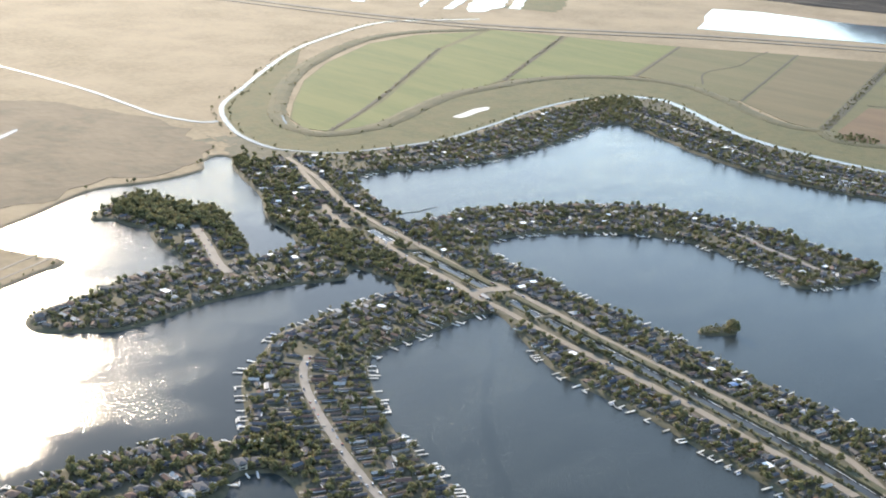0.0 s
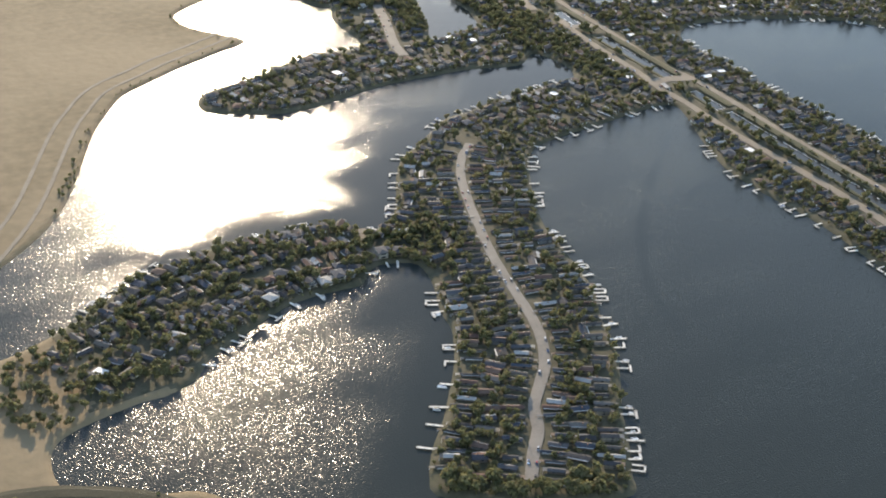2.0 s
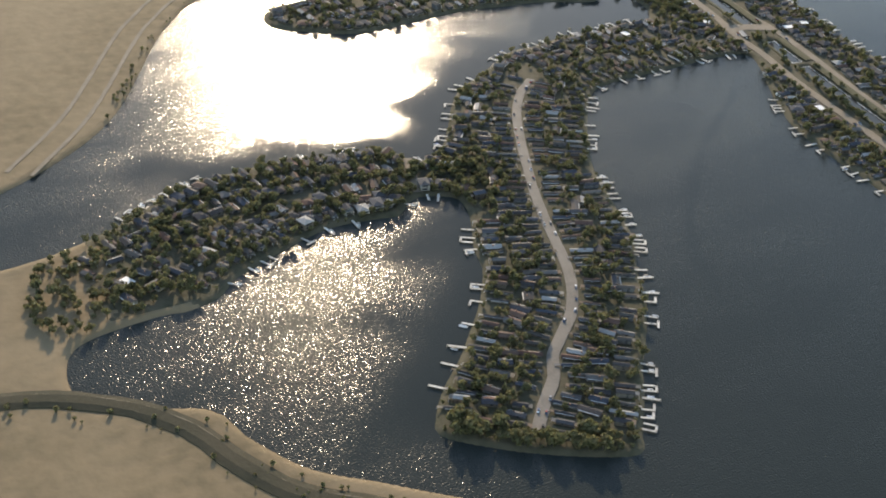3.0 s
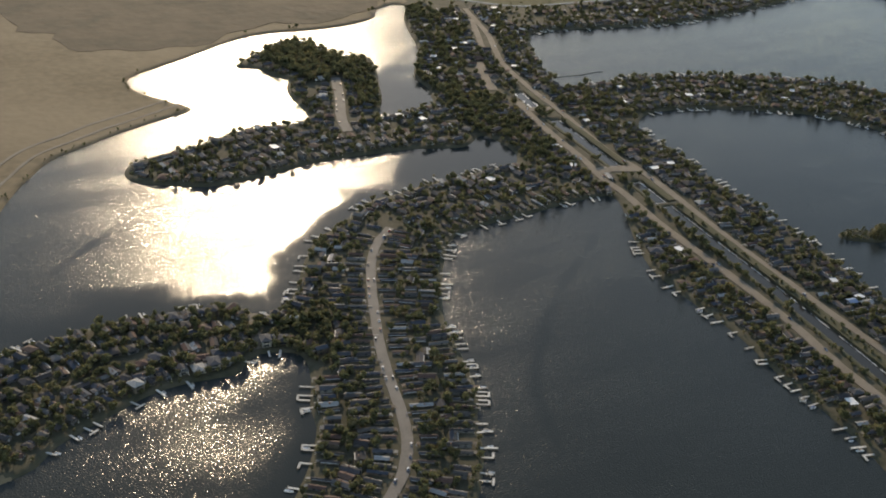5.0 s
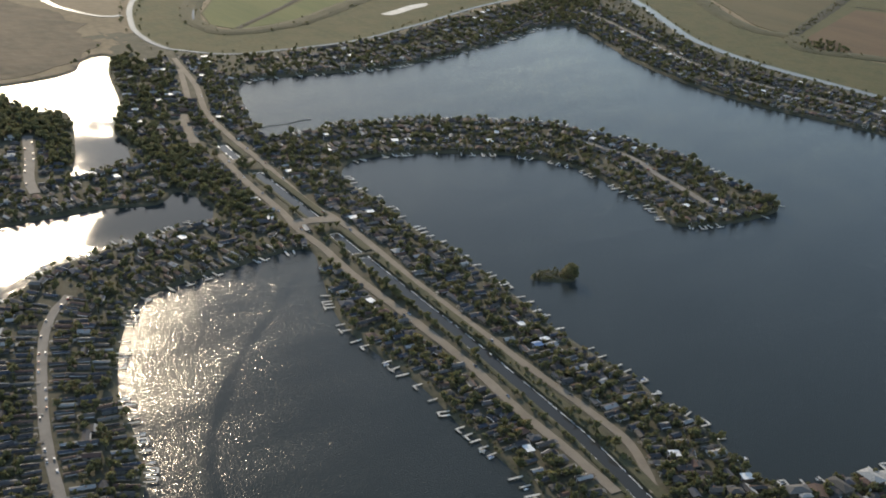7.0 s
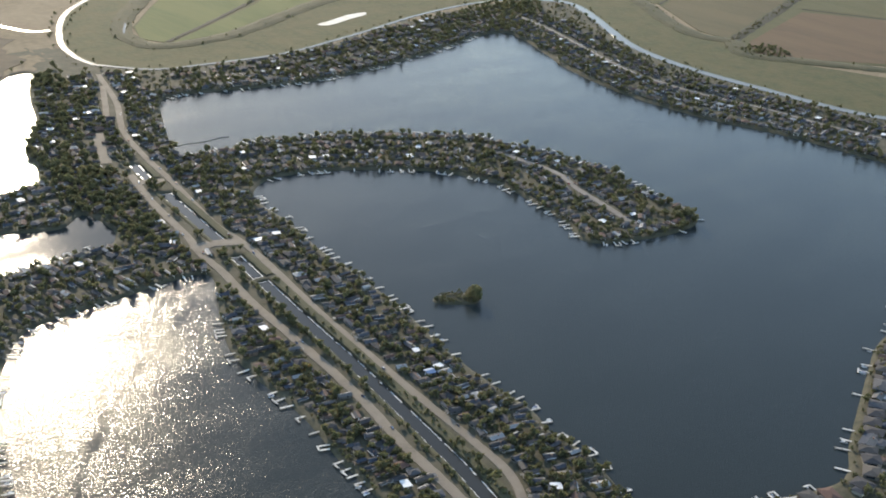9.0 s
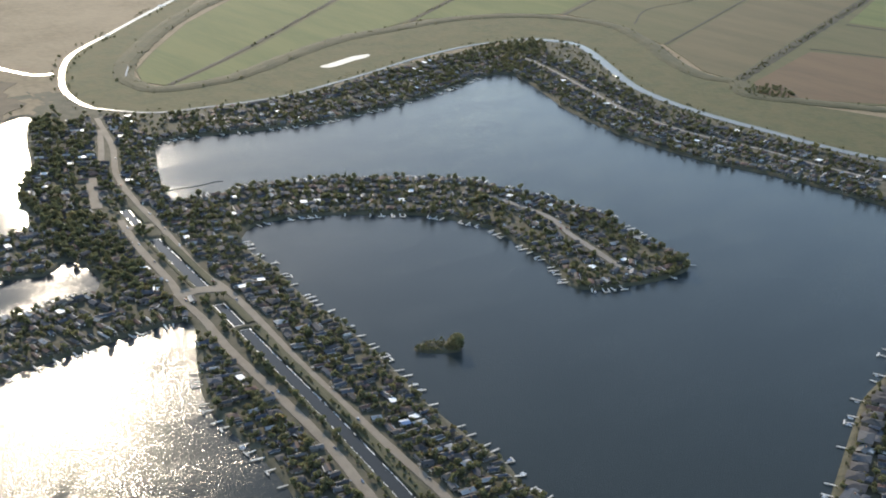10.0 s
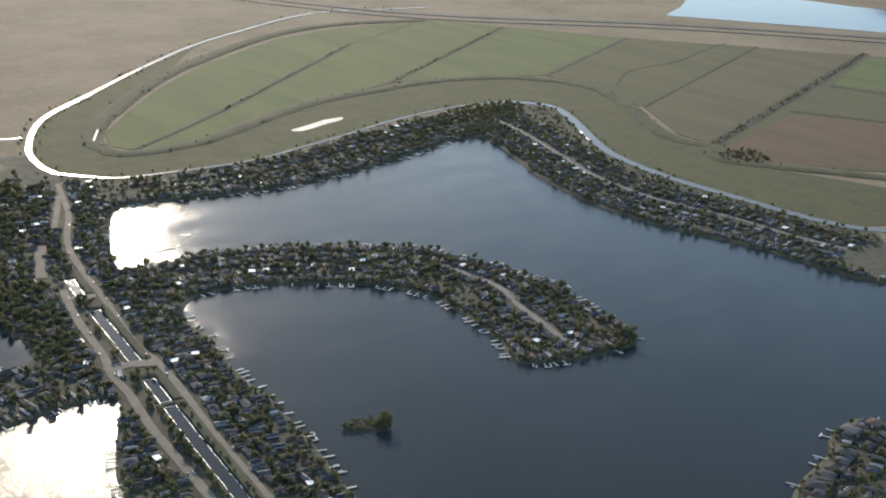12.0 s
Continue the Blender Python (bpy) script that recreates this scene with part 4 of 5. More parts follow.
def house(kind, w, d, h, rise, floors=1, roof="gable", wing=False, porch=False, chimney=False, walls=None, roofs=None, label="", name="house", awning=0):
    """A house with its long side along y and its back door towards -y."""
    root = tagged(new(name), label, "house", "houses by the lakes")
    x, y = w / 2, d / 2
    walls, roofs = walls or M_WALL, roofs or M_ROOF
    bm = bmesh.new()
    if roof == "gable":
        gable_wall(bm, -x, x, -y, y, h, rise)
    else:
        box(bm, -x, x, -y, y, -0.4, h)
    part("wall", bm, walls, root)
    if roof == "gable":
        top = part("roof", shaped(gable, -x, x, -y, y, h, rise), roofs, root)
    elif roof == "hip":
        top = part("roof", shaped(hipped, -x, x, -y, y, h + 0.2, rise), roofs, root)
    else:
        top = part("roof", shaped(box, -x - 0.4, x + 0.4, -y - 0.4, y + 0.4, h, h + 0.35), roofs, root, "flat pale roof")
    if wing:
        bm = bmesh.new()
        box(bm, x + 0.003, x + 4.2, y - 7.2, y - 0.8, -0.4, h - 0.5)
        garage = part("garage", bm, walls, root)
        part("garage_roof", shaped(hipped, x + 0.5, x + 4.2, y - 7.2, y - 0.8, h - 0.28, rise * 0.5, 0.4), roofs, garage)
        part("garage_door", shaped(box, x + 0.8, x + 3.6, y - 0.8, y - 0.74, 0, 2.2), M_TRIM, garage)
    for f in range(floors):
        z = 0.95 + 2.75 * f
        for px_, py_ in ((-x, -y * 0.3), (x, -y * 0.3)):
            part("window", shaped(box, px_ - 0.06, px_ + 0.06, py_ - 0.9, py_ + 0.9, z, z + 1.2), M_GLASS, root)
        part("window", shaped(box, -x * 0.62, x * 0.5, -y - 0.06, -y + 0.06, z - 0.4 * (f == 0), z + 1.35), M_GLASS, root, "wide glazed back window")
    part("door", shaped(box, -0.5, 0.5, y - 0.05, y + 0.06, 0, 2.1), M_TRIM, root)
    if porch:
        bm = bmesh.new()
        box(bm, -x + 0.3, x - 0.3, -y - 3.4, -y - 0.55, h - 0.75, h - 0.6)
        cover = part("patio_cover", bm, walls, root, "patio cover")
        for sx in (-x + 0.6, x - 0.6):
            part("post", shaped(box, sx - 0.08, sx + 0.08, -y - 3.3, -y - 3.14, -0.3, h - 0.75), M_TRIM, cover)
    # added pale strip on posts; it stands in for the roof's thin sunlit line
    if awning:
        bm = bmesh.new()
        v = box(bm, x + 0.52, x + 0.52 + awning, -y + 0.6, y - 0.4, h - 0.42, h - 0.34)
        for k in (1, 2, 5, 6):
            v[k].co.z -= 0.16
        shade = part("awning", bm, M_AWNING, root, "pale awning added for the bright line along the roof")
        for sy in (-y + 0.8, 0, y - 0.6):
            part("post", shaped(box, x + 0.4 + awning, x + 0.5 + awning, sy - 0.05, sy + 0.05, -0.4, h - 0.58), M_AWNING, shade)
    if chimney:
        part("chimney", shaped(box, x * 0.35, x * 0.35 + 0.8, y * 0.2, y * 0.2 + 0.7, h, h + rise + 0.7), M_BRICK, top)
    return root


def tube(bm, pts, radii, sides=6):
    rings = []
    for (x, y, z), r in zip(pts, radii):
        rings.append([bm.verts.new((x + r * math.cos(2 * math.pi * k / sides), y + r * math.sin(2 * math.pi * k / sides), z)) for k in range(sides)])
    for a, b in zip(rings, rings[1:]):
        for k in range(sides):
            bm.faces.new((a[k], a[(k + 1) % sides], b[(k + 1) % sides], b[k]))
    bm.faces.new(rings[-1])


def crown_arrays(rng, lobes, count, size, squash=1.0):
    """Leaf clumps scattered over a few rounded lobes, with a ragged dark heart inside each."""
    verts, faces = [], []
    weight = np.array([l[3] ** 2 for l in lobes])
    pick = rng.choice(len(lobes), count, p=weight / weight.sum())
    for k in pick:
        cx, cy, cz, r = lobes[k]
        d = rng.normal(size=3)
        d /= np.linalg.norm(d)
        if d[2] < -0.35:
            d[2] *= -1
        c = np.array([cx, cy, cz]) + d * r * rng.uniform(0.72, 1.12) * [1, 1, squash]
        nrm = d + rng.normal(size=3) * 0.55
        nrm /= np.linalg.norm(nrm)
        u = np.cross(nrm, rng.normal(size=3))
        u /= np.linalg.norm(u)
        v = np.cross(nrm, u)
        s = size * rng.uniform(0.55, 1.25)
        a = len(verts)
        verts += [c + u * s * 0.6, c + v * s * rng.uniform(0.3, 0.6) + nrm * 0.15 * s, c - u * s * 0.6, c - v * s * rng.uniform(0.3, 0.6) - nrm * 0.1 * s]
        faces.append((a, a + 1, a + 2, a + 3))
    for cx, cy, cz, r in lobes:
        a = len(verts)
        for th in (1.0, 2.1):
            for j in range(5):
                ph, q = 2 * math.pi * (j + th) / 5, r * rng.uniform(0.66, 0.85)
                verts.append(np.array([cx + q * math.sin(th) * math.cos(ph), cy + q * math.sin(th) * math.sin(ph), cz + q * squash * math.cos(th)]))
        verts += [np.array([cx, cy, cz + 0.75 * r * squash]), np.array([cx, cy, cz - 0.7 * r * squash])]
        for j in range(5):
            n_ = (j + 1) % 5
            faces += [(a + j, a + 5 + j, a + 5 + n_, a + n_), (a + 10, a + j, a + n_), (a + 11, a + 5 + n_, a + 5 + j)]
    return np.array(verts), faces


def broadleaf_lobes(rng, height, spread):
    lobes = [(0, 0, height * 0.55, spread * 0.62)]
    for k in range(rng.randint(5, 8)):
        a, q = rng.uniform(0, 2 * math.pi), spread * rng.uniform(0.35, 0.66)
        lobes.append((q * math.cos(a), q * math.sin(a), height * rng.uniform(0.26, 0.76), spread * rng.uniform(0.28, 0.46)))
    return lobes


def tree(seed, height, spread, count, leaf, style="broad", label="", name="tree"):
    rng = np.random.RandomState(seed)
    root = tagged(new(name), label, "tree", "trees in the gardens")
    bm = bmesh.new()
    if style == "palm":
        lean = rng.uniform(-0.5, 0.5, 2)
        pts = [(lean[0] * f, lean[1] * f, height * f - 0.4) for f in (0, 0.3, 0.6, 0.9, 1.0)]
        tube(bm, pts, (0.32, 0.24, 0.2, 0.18, 0.22))
        part("trunk", bm, M_BARK, root)
        bm = bmesh.new()
        top = Vector(pts[-1])
        for k in range(26):
            a, droop = 2 * math.pi * k / 26 + rng.uniform(-0.1, 0.1), rng.uniform(-0.9, 0.9)
            out = Vector((math.cos(a), math.sin(a), 0))
            across = Vector((-math.sin(a), math.cos(a), 0)) * spread * 0.12
            prev = None
            for f in (0.0, 0.35, 0.7, 1.0):
                c = top + out * spread * f + Vector((0, 0, spread * (0.45 * (1 - droop) * f - (0.75 + 0.3 * droop) * f * f)))
                wide = across * (0.35 + 1.3 * f * (1 - f) * 2) * (1 if f < 1 else 0.2)
                row = (bm.verts.new(c - wide), bm.verts.new(c + wide))
                if prev:
                    bm.faces.new((prev[0], prev[1], row[1], row[0]))
                prev = row
        part("crown", bm, M_LEAF, root)
        return root
    tube(bm, [(0, 0, -0.5), (0.05, 0, height * 0.2), (0.1, 0.08, height * 0.45), (0, 0.1, height * 0.7)], (height * 0.04, height * 0.03, height * 0.022, height * 0.01))
    if style == "conifer":
        lobes = [(0, 0, height * (0.2 + 0.74 * f), spread * (1.02 - 0.9 * f) + 0.15) for f in np.linspace(0, 1, 7)]
        verts, faces = crown_arrays(rng, lobes, count, leaf, 1.2)
    else:
        lobes = broadleaf_lobes(rng, height, spread)
        for cx, cy, cz, r in lobes[1:]:
            tube(bm, [(0.1, 0.05, height * 0.3), (cx * 0.55, cy * 0.55, (cz + height * 0.3) / 2), (cx, cy, cz)], (height * 0.018, height * 0.012, 0.03), 5)
        verts, faces = crown_arrays(rng, lobes, count, leaf, 0.85)
    part("trunk", bm, M_BARK, root)
    crown = mesh_object("crown", verts, faces, M_LEAF)
    crown.parent = root
    return root


def dock(kind, length, width, label):
    root = tagged(new("dock"), label, "dock", "docks along the shores")
    bm = bmesh.new()
    box(bm, -width / 2, width / 2, -length, 2.0, 0.75, 0.95)
    part("deck", bm, M_DECK, root)
    ends = [(0, -length + 0.4), (0, -length * 0.45)]
    if kind in "LTU":
        bm = bmesh.new()
        x0, x1 = {"L": (width / 2 + 0.003, 6.0), "T": (-4.0, 4.0), "U": (width / 2 + 0.003, 5.5)}[kind]
        y1 = -length - 0.003 if kind == "T" else -length + width
        box(bm, x0, x1, y1 - width, y1, 0.74, 0.94)
        part("deck", bm, M_DECK, root)
        ends.append((x1 - 0.4, y1 - width / 2))
        if kind == "U":
            part("deck", shaped(box, x1 - 0.9, x1 + 0.6, y1 + 0.003, 0.5, 0.745, 0.945), M_DECK, root)
    for ex, ey in ends:
        for s in (-1, 1):
            part("post", shaped(box, ex + s * width * 0.4 - 0.12, ex + s * width * 0.4 + 0.12, ey - 0.12, ey + 0.12, -2.6, 1.45), M_POST, root)
    return root


def hull(bm, length, beam, depth):
    """A boat's hull with a pointed bow towards +y and a sunken cockpit floor."""
    rows = ((-0.5, 0.86), (-0.2, 1.0), (0.15, 0.95), (0.36, 0.6), (0.5, 0.05))
    prev = None
    for f, w in rows:
        b, y = beam / 2 * w, f * length
        sheer = depth * (0.62 + 0.25 * max(0, f))
        ring = [bm.verts.new(c) for c in ((-b * 0.7, y, -depth * 0.4), (-b, y, sheer), (-b * 0.82, y, sheer), (-b * 0.75, y, depth * 0.2), (b * 0.75, y, depth * 0.2), (b * 0.82, y, sheer), (b, y, sheer), (b * 0.7, y, -depth * 0.4))]
        if prev:
            for k in range(8):
                bm.faces.new((prev[k], ring[k], ring[(k + 1) % 8], prev[(k + 1) % 8]))
        else:
            bm.faces.new(ring)
        prev = ring
    bm.faces.new(prev[::-1])


def boat(length, beam, cover, label):
    root = tagged(new("boat"), label, "boat", "boats at the docks")
    part("hull", shaped(hull, length, beam, 1.1), M_HULL, root)
    part("windshield", shaped(box, -beam * 0.32, beam * 0.32, length * 0.06, length * 0.09, 0.55, 1.15), M_GLASS, root)
    part("engine", shaped(box, -0.25, 0.25, -length * 0.5 - 0.5, -length * 0.5 - 0.02, -0.1, 0.95), M_TYRE, root)
    if cover:
        bm = bmesh.new()
        box(bm, -beam * 0.45, beam * 0.45, -length * 0.36, length * 0.14, 1.95, 2.05)
        for sx in (-0.42, 0.42):
            for sy in (-0.33, 0.11):
                box(bm, beam * sx - 0.03, beam * sx + 0.03, length * sy - 0.03, length * sy + 0.03, 0.4, 1.95)
        part("canopy", bm, M_CANVAS, root)
    return root


def car(long, high, label):
    root = tagged(new("car"), label, "car", "parked cars")
    bm = bmesh.new()
    prof = ((-long / 2, 0.35), (-long / 2, 0.85), (-long * 0.2, 0.95), (long * 0.22, 0.95), (long / 2 - 0.1, 0.78), (long / 2, 0.4))
    a, b = ([bm.verts.new((x, y, z)) for y, z in prof] for x in (-0.88, 0.88))
    bm.faces.new(a)
    bm.faces.new(b[::-1])
    for k in range(6):
        bm.faces.new((a[k], b[k], b[(k + 1) % 6], a[(k + 1) % 6]))
    part("body", bm, M_CAR, root)
    bm = bmesh.new()
    v = box(bm, -0.8, 0.8, -long * 0.42, long * 0.24, 0.9, high)
    for k in (4, 5, 6, 7):
        v[k].co.x *= 0.8
        v[k].co.y *= 0.72
    part("cabin", bm, M_GLASS, root)
    part("cabin_roof", shaped(box, -0.66, 0.66, -long * 0.3, long * 0.18, high + 0.003, high + 0.06), M_CAR, root)
    for sx in (-0.84, 0.84):
        for sy in (-long * 0.31, long * 0.31):
            bm = bmesh.new()
            bmesh.ops.create_cone(bm, cap_ends=True, segments=10, radius1=0.34, radius2=0.34, depth=0.22, matrix=Matrix.Translation((sx, sy, 0.34)) @ Matrix.Rotation(math.pi / 2, 4, "Y"))
            part("wheel", bm, M_TYRE, root)
    return root


HOUSES = [
    house("a", 6.6, 12, 2.8, 1.2, label="single-storey grey-roofed house with a long low gable", chimney=True, awning=0.7),
    house("b", 5.2, 13, 2.6, 0.8, label="narrow manufactured home with a low pitched roof", porch=True, awning=0.9),
    house("c", 8.8, 11, 2.9, 1.7, roof="hip", label="broad house with a hipped shingle roof", wing=True),
    house("d", 7.4, 11, 5.3, 1.45, floors=2, label="two-storey waterside house with a gabled roof", porch=True),
    house("e", 7.2, 12, 2.9, 1.35, label="gabled house with a garage wing", wing=True, chimney=True),
    house("f", 7.5, 9, 3.0, 0, roof="flat", label="low house with a flat pale roof", roofs=M_PALE, porch=True),
    house("g", 6.0, 11, 2.8, 1.15, label="small gabled house with a patio cover", porch=True),
    house("h", 8.4, 12, 5.3, 1.6, floors=2, roof="hip", label="two-storey house with a hipped roof", wing=True),
    house("i", 8, 10, 3.0, 1.0, label="low house with a faded blue metal roof", roofs=M_BLUE),
]
TREES = [tree(11, 7.5, 4.2, 260, 1.0, label="dark olive broadleaf garden tree"), tree(12, 6, 3.6, 220, 0.9, label="low rounded broadleaf tree"),
         tree(13, 10, 5.2, 320, 1.15, label="tall spreading broadleaf tree"), tree(14, 4.6, 2.7, 180, 0.8, label="small bushy garden tree"),
         tree(15, 8.5, 3.8, 250, 1.0, label="upright leafy shade tree"), tree(16, 10, 1.3, 230, 0.6, "conifer", label="slim dark cypress tree"),
         tree(17, 14, 3.2, 320, 0.9, "conifer", label="tall dark conifer tree"), tree(18, 11, 2.8, 0, 0, "palm", label="tall palm with a drooping crown")]
DOCKS = [dock("I", 7, 1.5, "weathered straight wooden dock"), dock("L", 6.5, 1.5, "pale L-shaped wooden dock"), dock("T", 6.5, 1.4, "wooden dock with a cross head"),
         dock("U", 8, 1.4, "pale U-shaped boat slip"), dock("I", 9.5, 1.7, "long pale wooden dock")]
BOATS = [boat(6.5, 2.4, False, "open white motorboat moored at a dock"), boat(7.5, 2.6, True, "white motorboat under a canvas top"), boat(5.0, 2.0, False, "small white runabout moored at a dock")]
CARS = [car(4.5, 1.45, "saloon car parked at the roadside"), car(5.0, 1.8, "tall utility car parked at the roadside")]
PROTOTYPES = (HOUSES, TREES, DOCKS, BOATS, CARS)
USED = set()


def place(kind, k, m):
    """The first use of a kind moves it into place; later uses copy it."""
    ob = kind[k]
    if ob.name in USED:
        return copy_thing(ob, m)
    USED.add(ob.name)
    ob.matrix_basis = m
    return ob


# ---- the settlement ----
ROADS = [(ROAD_YARD, 9), (ROAD_EAST, 9), (ROAD_WEST, 9), (ROAD_OLD, 10), (CROSSING_A, 12), (CROSSING_B, 10), (ROAD_PENINSULA, 9), (ROAD_LOBE, 9), (ROAD_FINGER, 8), (ROAD_NORTH, 9)]
ROAD_POINTS = np.concatenate([even(spline(l, 5), 3.0)[0] for l, _ in ROADS])
CREEK_POINTS = even(spline(CREEK, 8), 4.0)[0]
CANAL_POINTS = np.concatenate([even(spline(c, 8), 4.0)[0] for c in (CANAL_1, CANAL_2, CANAL_3, CANAL_4)])
taken = [np.zeros((0, 3))]


def clear(x, y, r, roads=7.0):
    """Whether a disc of that radius is free of houses, roads and the creek."""
    q = np.array([x, y])
    if (np.hypot(*(ROAD_POINTS - q).T) < r + roads).any() or (np.hypot(*(CREEK_POINTS - q).T) < r + 7).any() or (np.hypot(*(CANAL_POINTS - q).T) < 4.5 * r + 8).any():
        return False
    t = taken[0]
    return not (np.hypot(t[:, 0] - x, t[:, 1] - y) < t[:, 2] + r).any()


def take(x, y, r):
    taken[0] = np.vstack([taken[0], (x, y, r)])


rng = np.random.RandomState(21)
SCALE = 0.68
TIP_WOOD = [spline(GROVE_TIP, 8, True)]
SHORES = [PENINSULA_SHORE, STRIP_EAST_SHORE, STRIP_WEST_SHORE, POINT_SOUTH_SHORE[4:], POINT_NORTH_SHORE, CHANNEL_SHORE, FINGER_SHORE, SOUTH_EAST_SHORE, NORTH_SHORE[3:], COVE_SHORE, LOBE_SHORE[:22]]
docks_made = boats_made = houses_made = 0
far_houses = []


def put_house(k, x, y, turn, thing, long=1.0, big=1.0):
    """Near houses are things of their own; those across the lakes are gathered into one mesh."""
    global houses_made
    size = rng.uniform((0.8, 0.78, 0.9), (1.15, 1.2, 1.12)) * SCALE * (big, big * long, 0.6 + 0.4 * big)
    m = pose(x, y, LAND + 0.1, 0, 0, turn + rng.choice((0, 0, 0, 90)) * (not thing) + rng.uniform(-12, 12) * (0.4 if thing else 1)) @ Matrix.Diagonal((*size, 1))
    if thing and houses_made < 300:
        place(HOUSES, k, m)
        houses_made += 1
    else:
        far_houses.append((k, m))
    c, s = -math.sin(radians(turn)), math.cos(radians(turn))
    for f in (-2.6, 0, 2.6):
        take(x + c * f * big, y + s * f * big, 2.5 * big)


def shore_row(line, gap, kinds, thing, near=8.0, deep=12.5, long=1.0, big=1.0):
    """Houses facing the water, each on its lot, with docks and boats before them."""
    global docks_made, boats_made
    places, dirs = even(spline(line, 6), gap)
    for (x, y), (dx, dy) in zip(places, dirs):
        inward = np.array([-dy, dx])
        if on_land([(x + inward[0] * 12, y + inward[1] * 12)])[0] < on_land([(x - inward[0] * 12, y - inward[1] * 12)])[0]:
            inward = -inward
        turn = math.degrees(math.atan2(-inward[0], inward[1]))
        back = rng.uniform(near, deep)
        hx, hy = x + inward[0] * back, y + inward[1] * back
        if rng.rand() > 0.94 or on_land([(hx, hy)])[0] < 5 or shore_distance([(hx, hy)], TIP_WOOD)[0] < 0 or not clear(hx, hy, 2.6 * big, 4.0):
            continue
        put_house(kinds[rng.randint(len(kinds))], hx, hy, turn, thing, long, big)
        if rng.rand() < 0.62 and docks_made < 290:
            j = rng.choice(5, p=(0.36, 0.2, 0.14, 0.12, 0.18))
            side = rng.uniform(-1.5, 1.5)
            px_, py_ = x + dx * side, y + dy * side
            place(DOCKS, j, pose(px_, py_, 0, 0, 0, turn + rng.uniform(-6, 6)) @ Matrix.Diagonal((0.9, 0.9, 1, 1)))
            docks_made += 1
            if rng.rand() < 0.5 and boats_made < 130:
                o = rng.uniform(2.5, 4.5)
                bx, by = px_ - inward[0] * o + dx * 2.1, py_ - inward[1] * o + dy * 2.1
                if on_land([(bx, by)])[0] < -2.0:
                    place(BOATS, rng.randint(3), pose(bx, by, 0.05, 0, 0, turn + 180 * rng.randint(2) + rng.uniform(-8, 8)) @ Matrix.Diagonal((0.75, 0.75, 0.8, 1)))
                    boats_made += 1


def lane_row(line, off, gap, thing, kinds=(0, 1, 2, 4, 6, 2, 0, 4, 6, 1, 0, 2, 6, 4, 1, 0, 2, 4, 6, 1, 0, 2, 6, 5), long=1.0, full=0.92):
    """Houses on both sides of a street or lane."""
    places, dirs = even(spline(line, 6), gap)
    for s in (1, -1):
        for (x, y), (dx, dy) in zip(places, dirs):
            o, along = off + rng.uniform(-1, 1.5) * (1 if thing else 2.2), rng.uniform(-1, 1) * (0.4 if thing else 2.4)
            hx, hy = x - dy * o * s + dx * along, y + dx * o * s + dy * along
            if rng.rand() < full and on_land([(hx, hy)])[0] > 5 and clear(hx, hy, 2.6, 3.5):
                put_house(kinds[rng.randint(len(kinds))], hx, hy, math.degrees(math.atan2(dy, dx)) + (0 if s > 0 else 180), thing, long)


WOOD_LANE = [(-30, 190), (0, 262), (38, 335), (78, 425)]
BEND_LANE = [(-72, -425), (-45, -440), (-5, -462), (50, -496)]
BEND_LAND = [(-62, -385), (-18, -420), (0, -450), (40, -465), (40, -520), (-20, -500), (-90, -450)]
take(-13, -1, 13)
put_house(5, -3, -250, 80, True)
put_house(8, -12, -252, 80, True)
shore_row(PENINSULA_SHORE, 7.2, (0, 0, 1, 1, 6, 3), True, 8.5, 11.5, 1.3)
lane_row(ROAD_PENINSULA, 11.0, 7.2, True, (0, 0, 1, 6), 1.4)
lane_row(ROAD_PENINSULA, 22.5, 7.2, False, (0, 1, 6), 1.1)
shore_row(STRIP_EAST_SHORE, 7.4, (0, 1, 3, 4, 6), True)
shore_row(STRIP_WEST_SHORE, 8.4, (0, 2, 3, 4, 6), True)
shore_row(POINT_SOUTH_SHORE[4:], 8.4, (2, 3, 4, 7), True)
shore_row(POINT_NORTH_SHORE, 8.4, (2, 3, 4, 7), True)
lane_row(ROAD_EAST, 10.5, 7.6, False)
lane_row(ROAD_WEST, 10.5, 8.4, False)
shore_row(CHANNEL_SHORE, 7.8, (0, 1, 3, 6, 4), False)
shore_row(FINGER_SHORE, 8.2, (0, 2, 3, 4, 6), False)
shore_row(SOUTH_EAST_SHORE, 11.5, (2, 2, 4, 7), False, 10, 13, 1.0, 1.5)
shore_row(NORTH_SHORE[3:], 9.0, (0, 2, 3, 4, 6, 7), False)
shore_row(COVE_SHORE, 9.5, (0, 2, 4, 6, 3), False)
shore_row(LOBE_SHORE[:22], 13.0, (0, 2, 4), False)
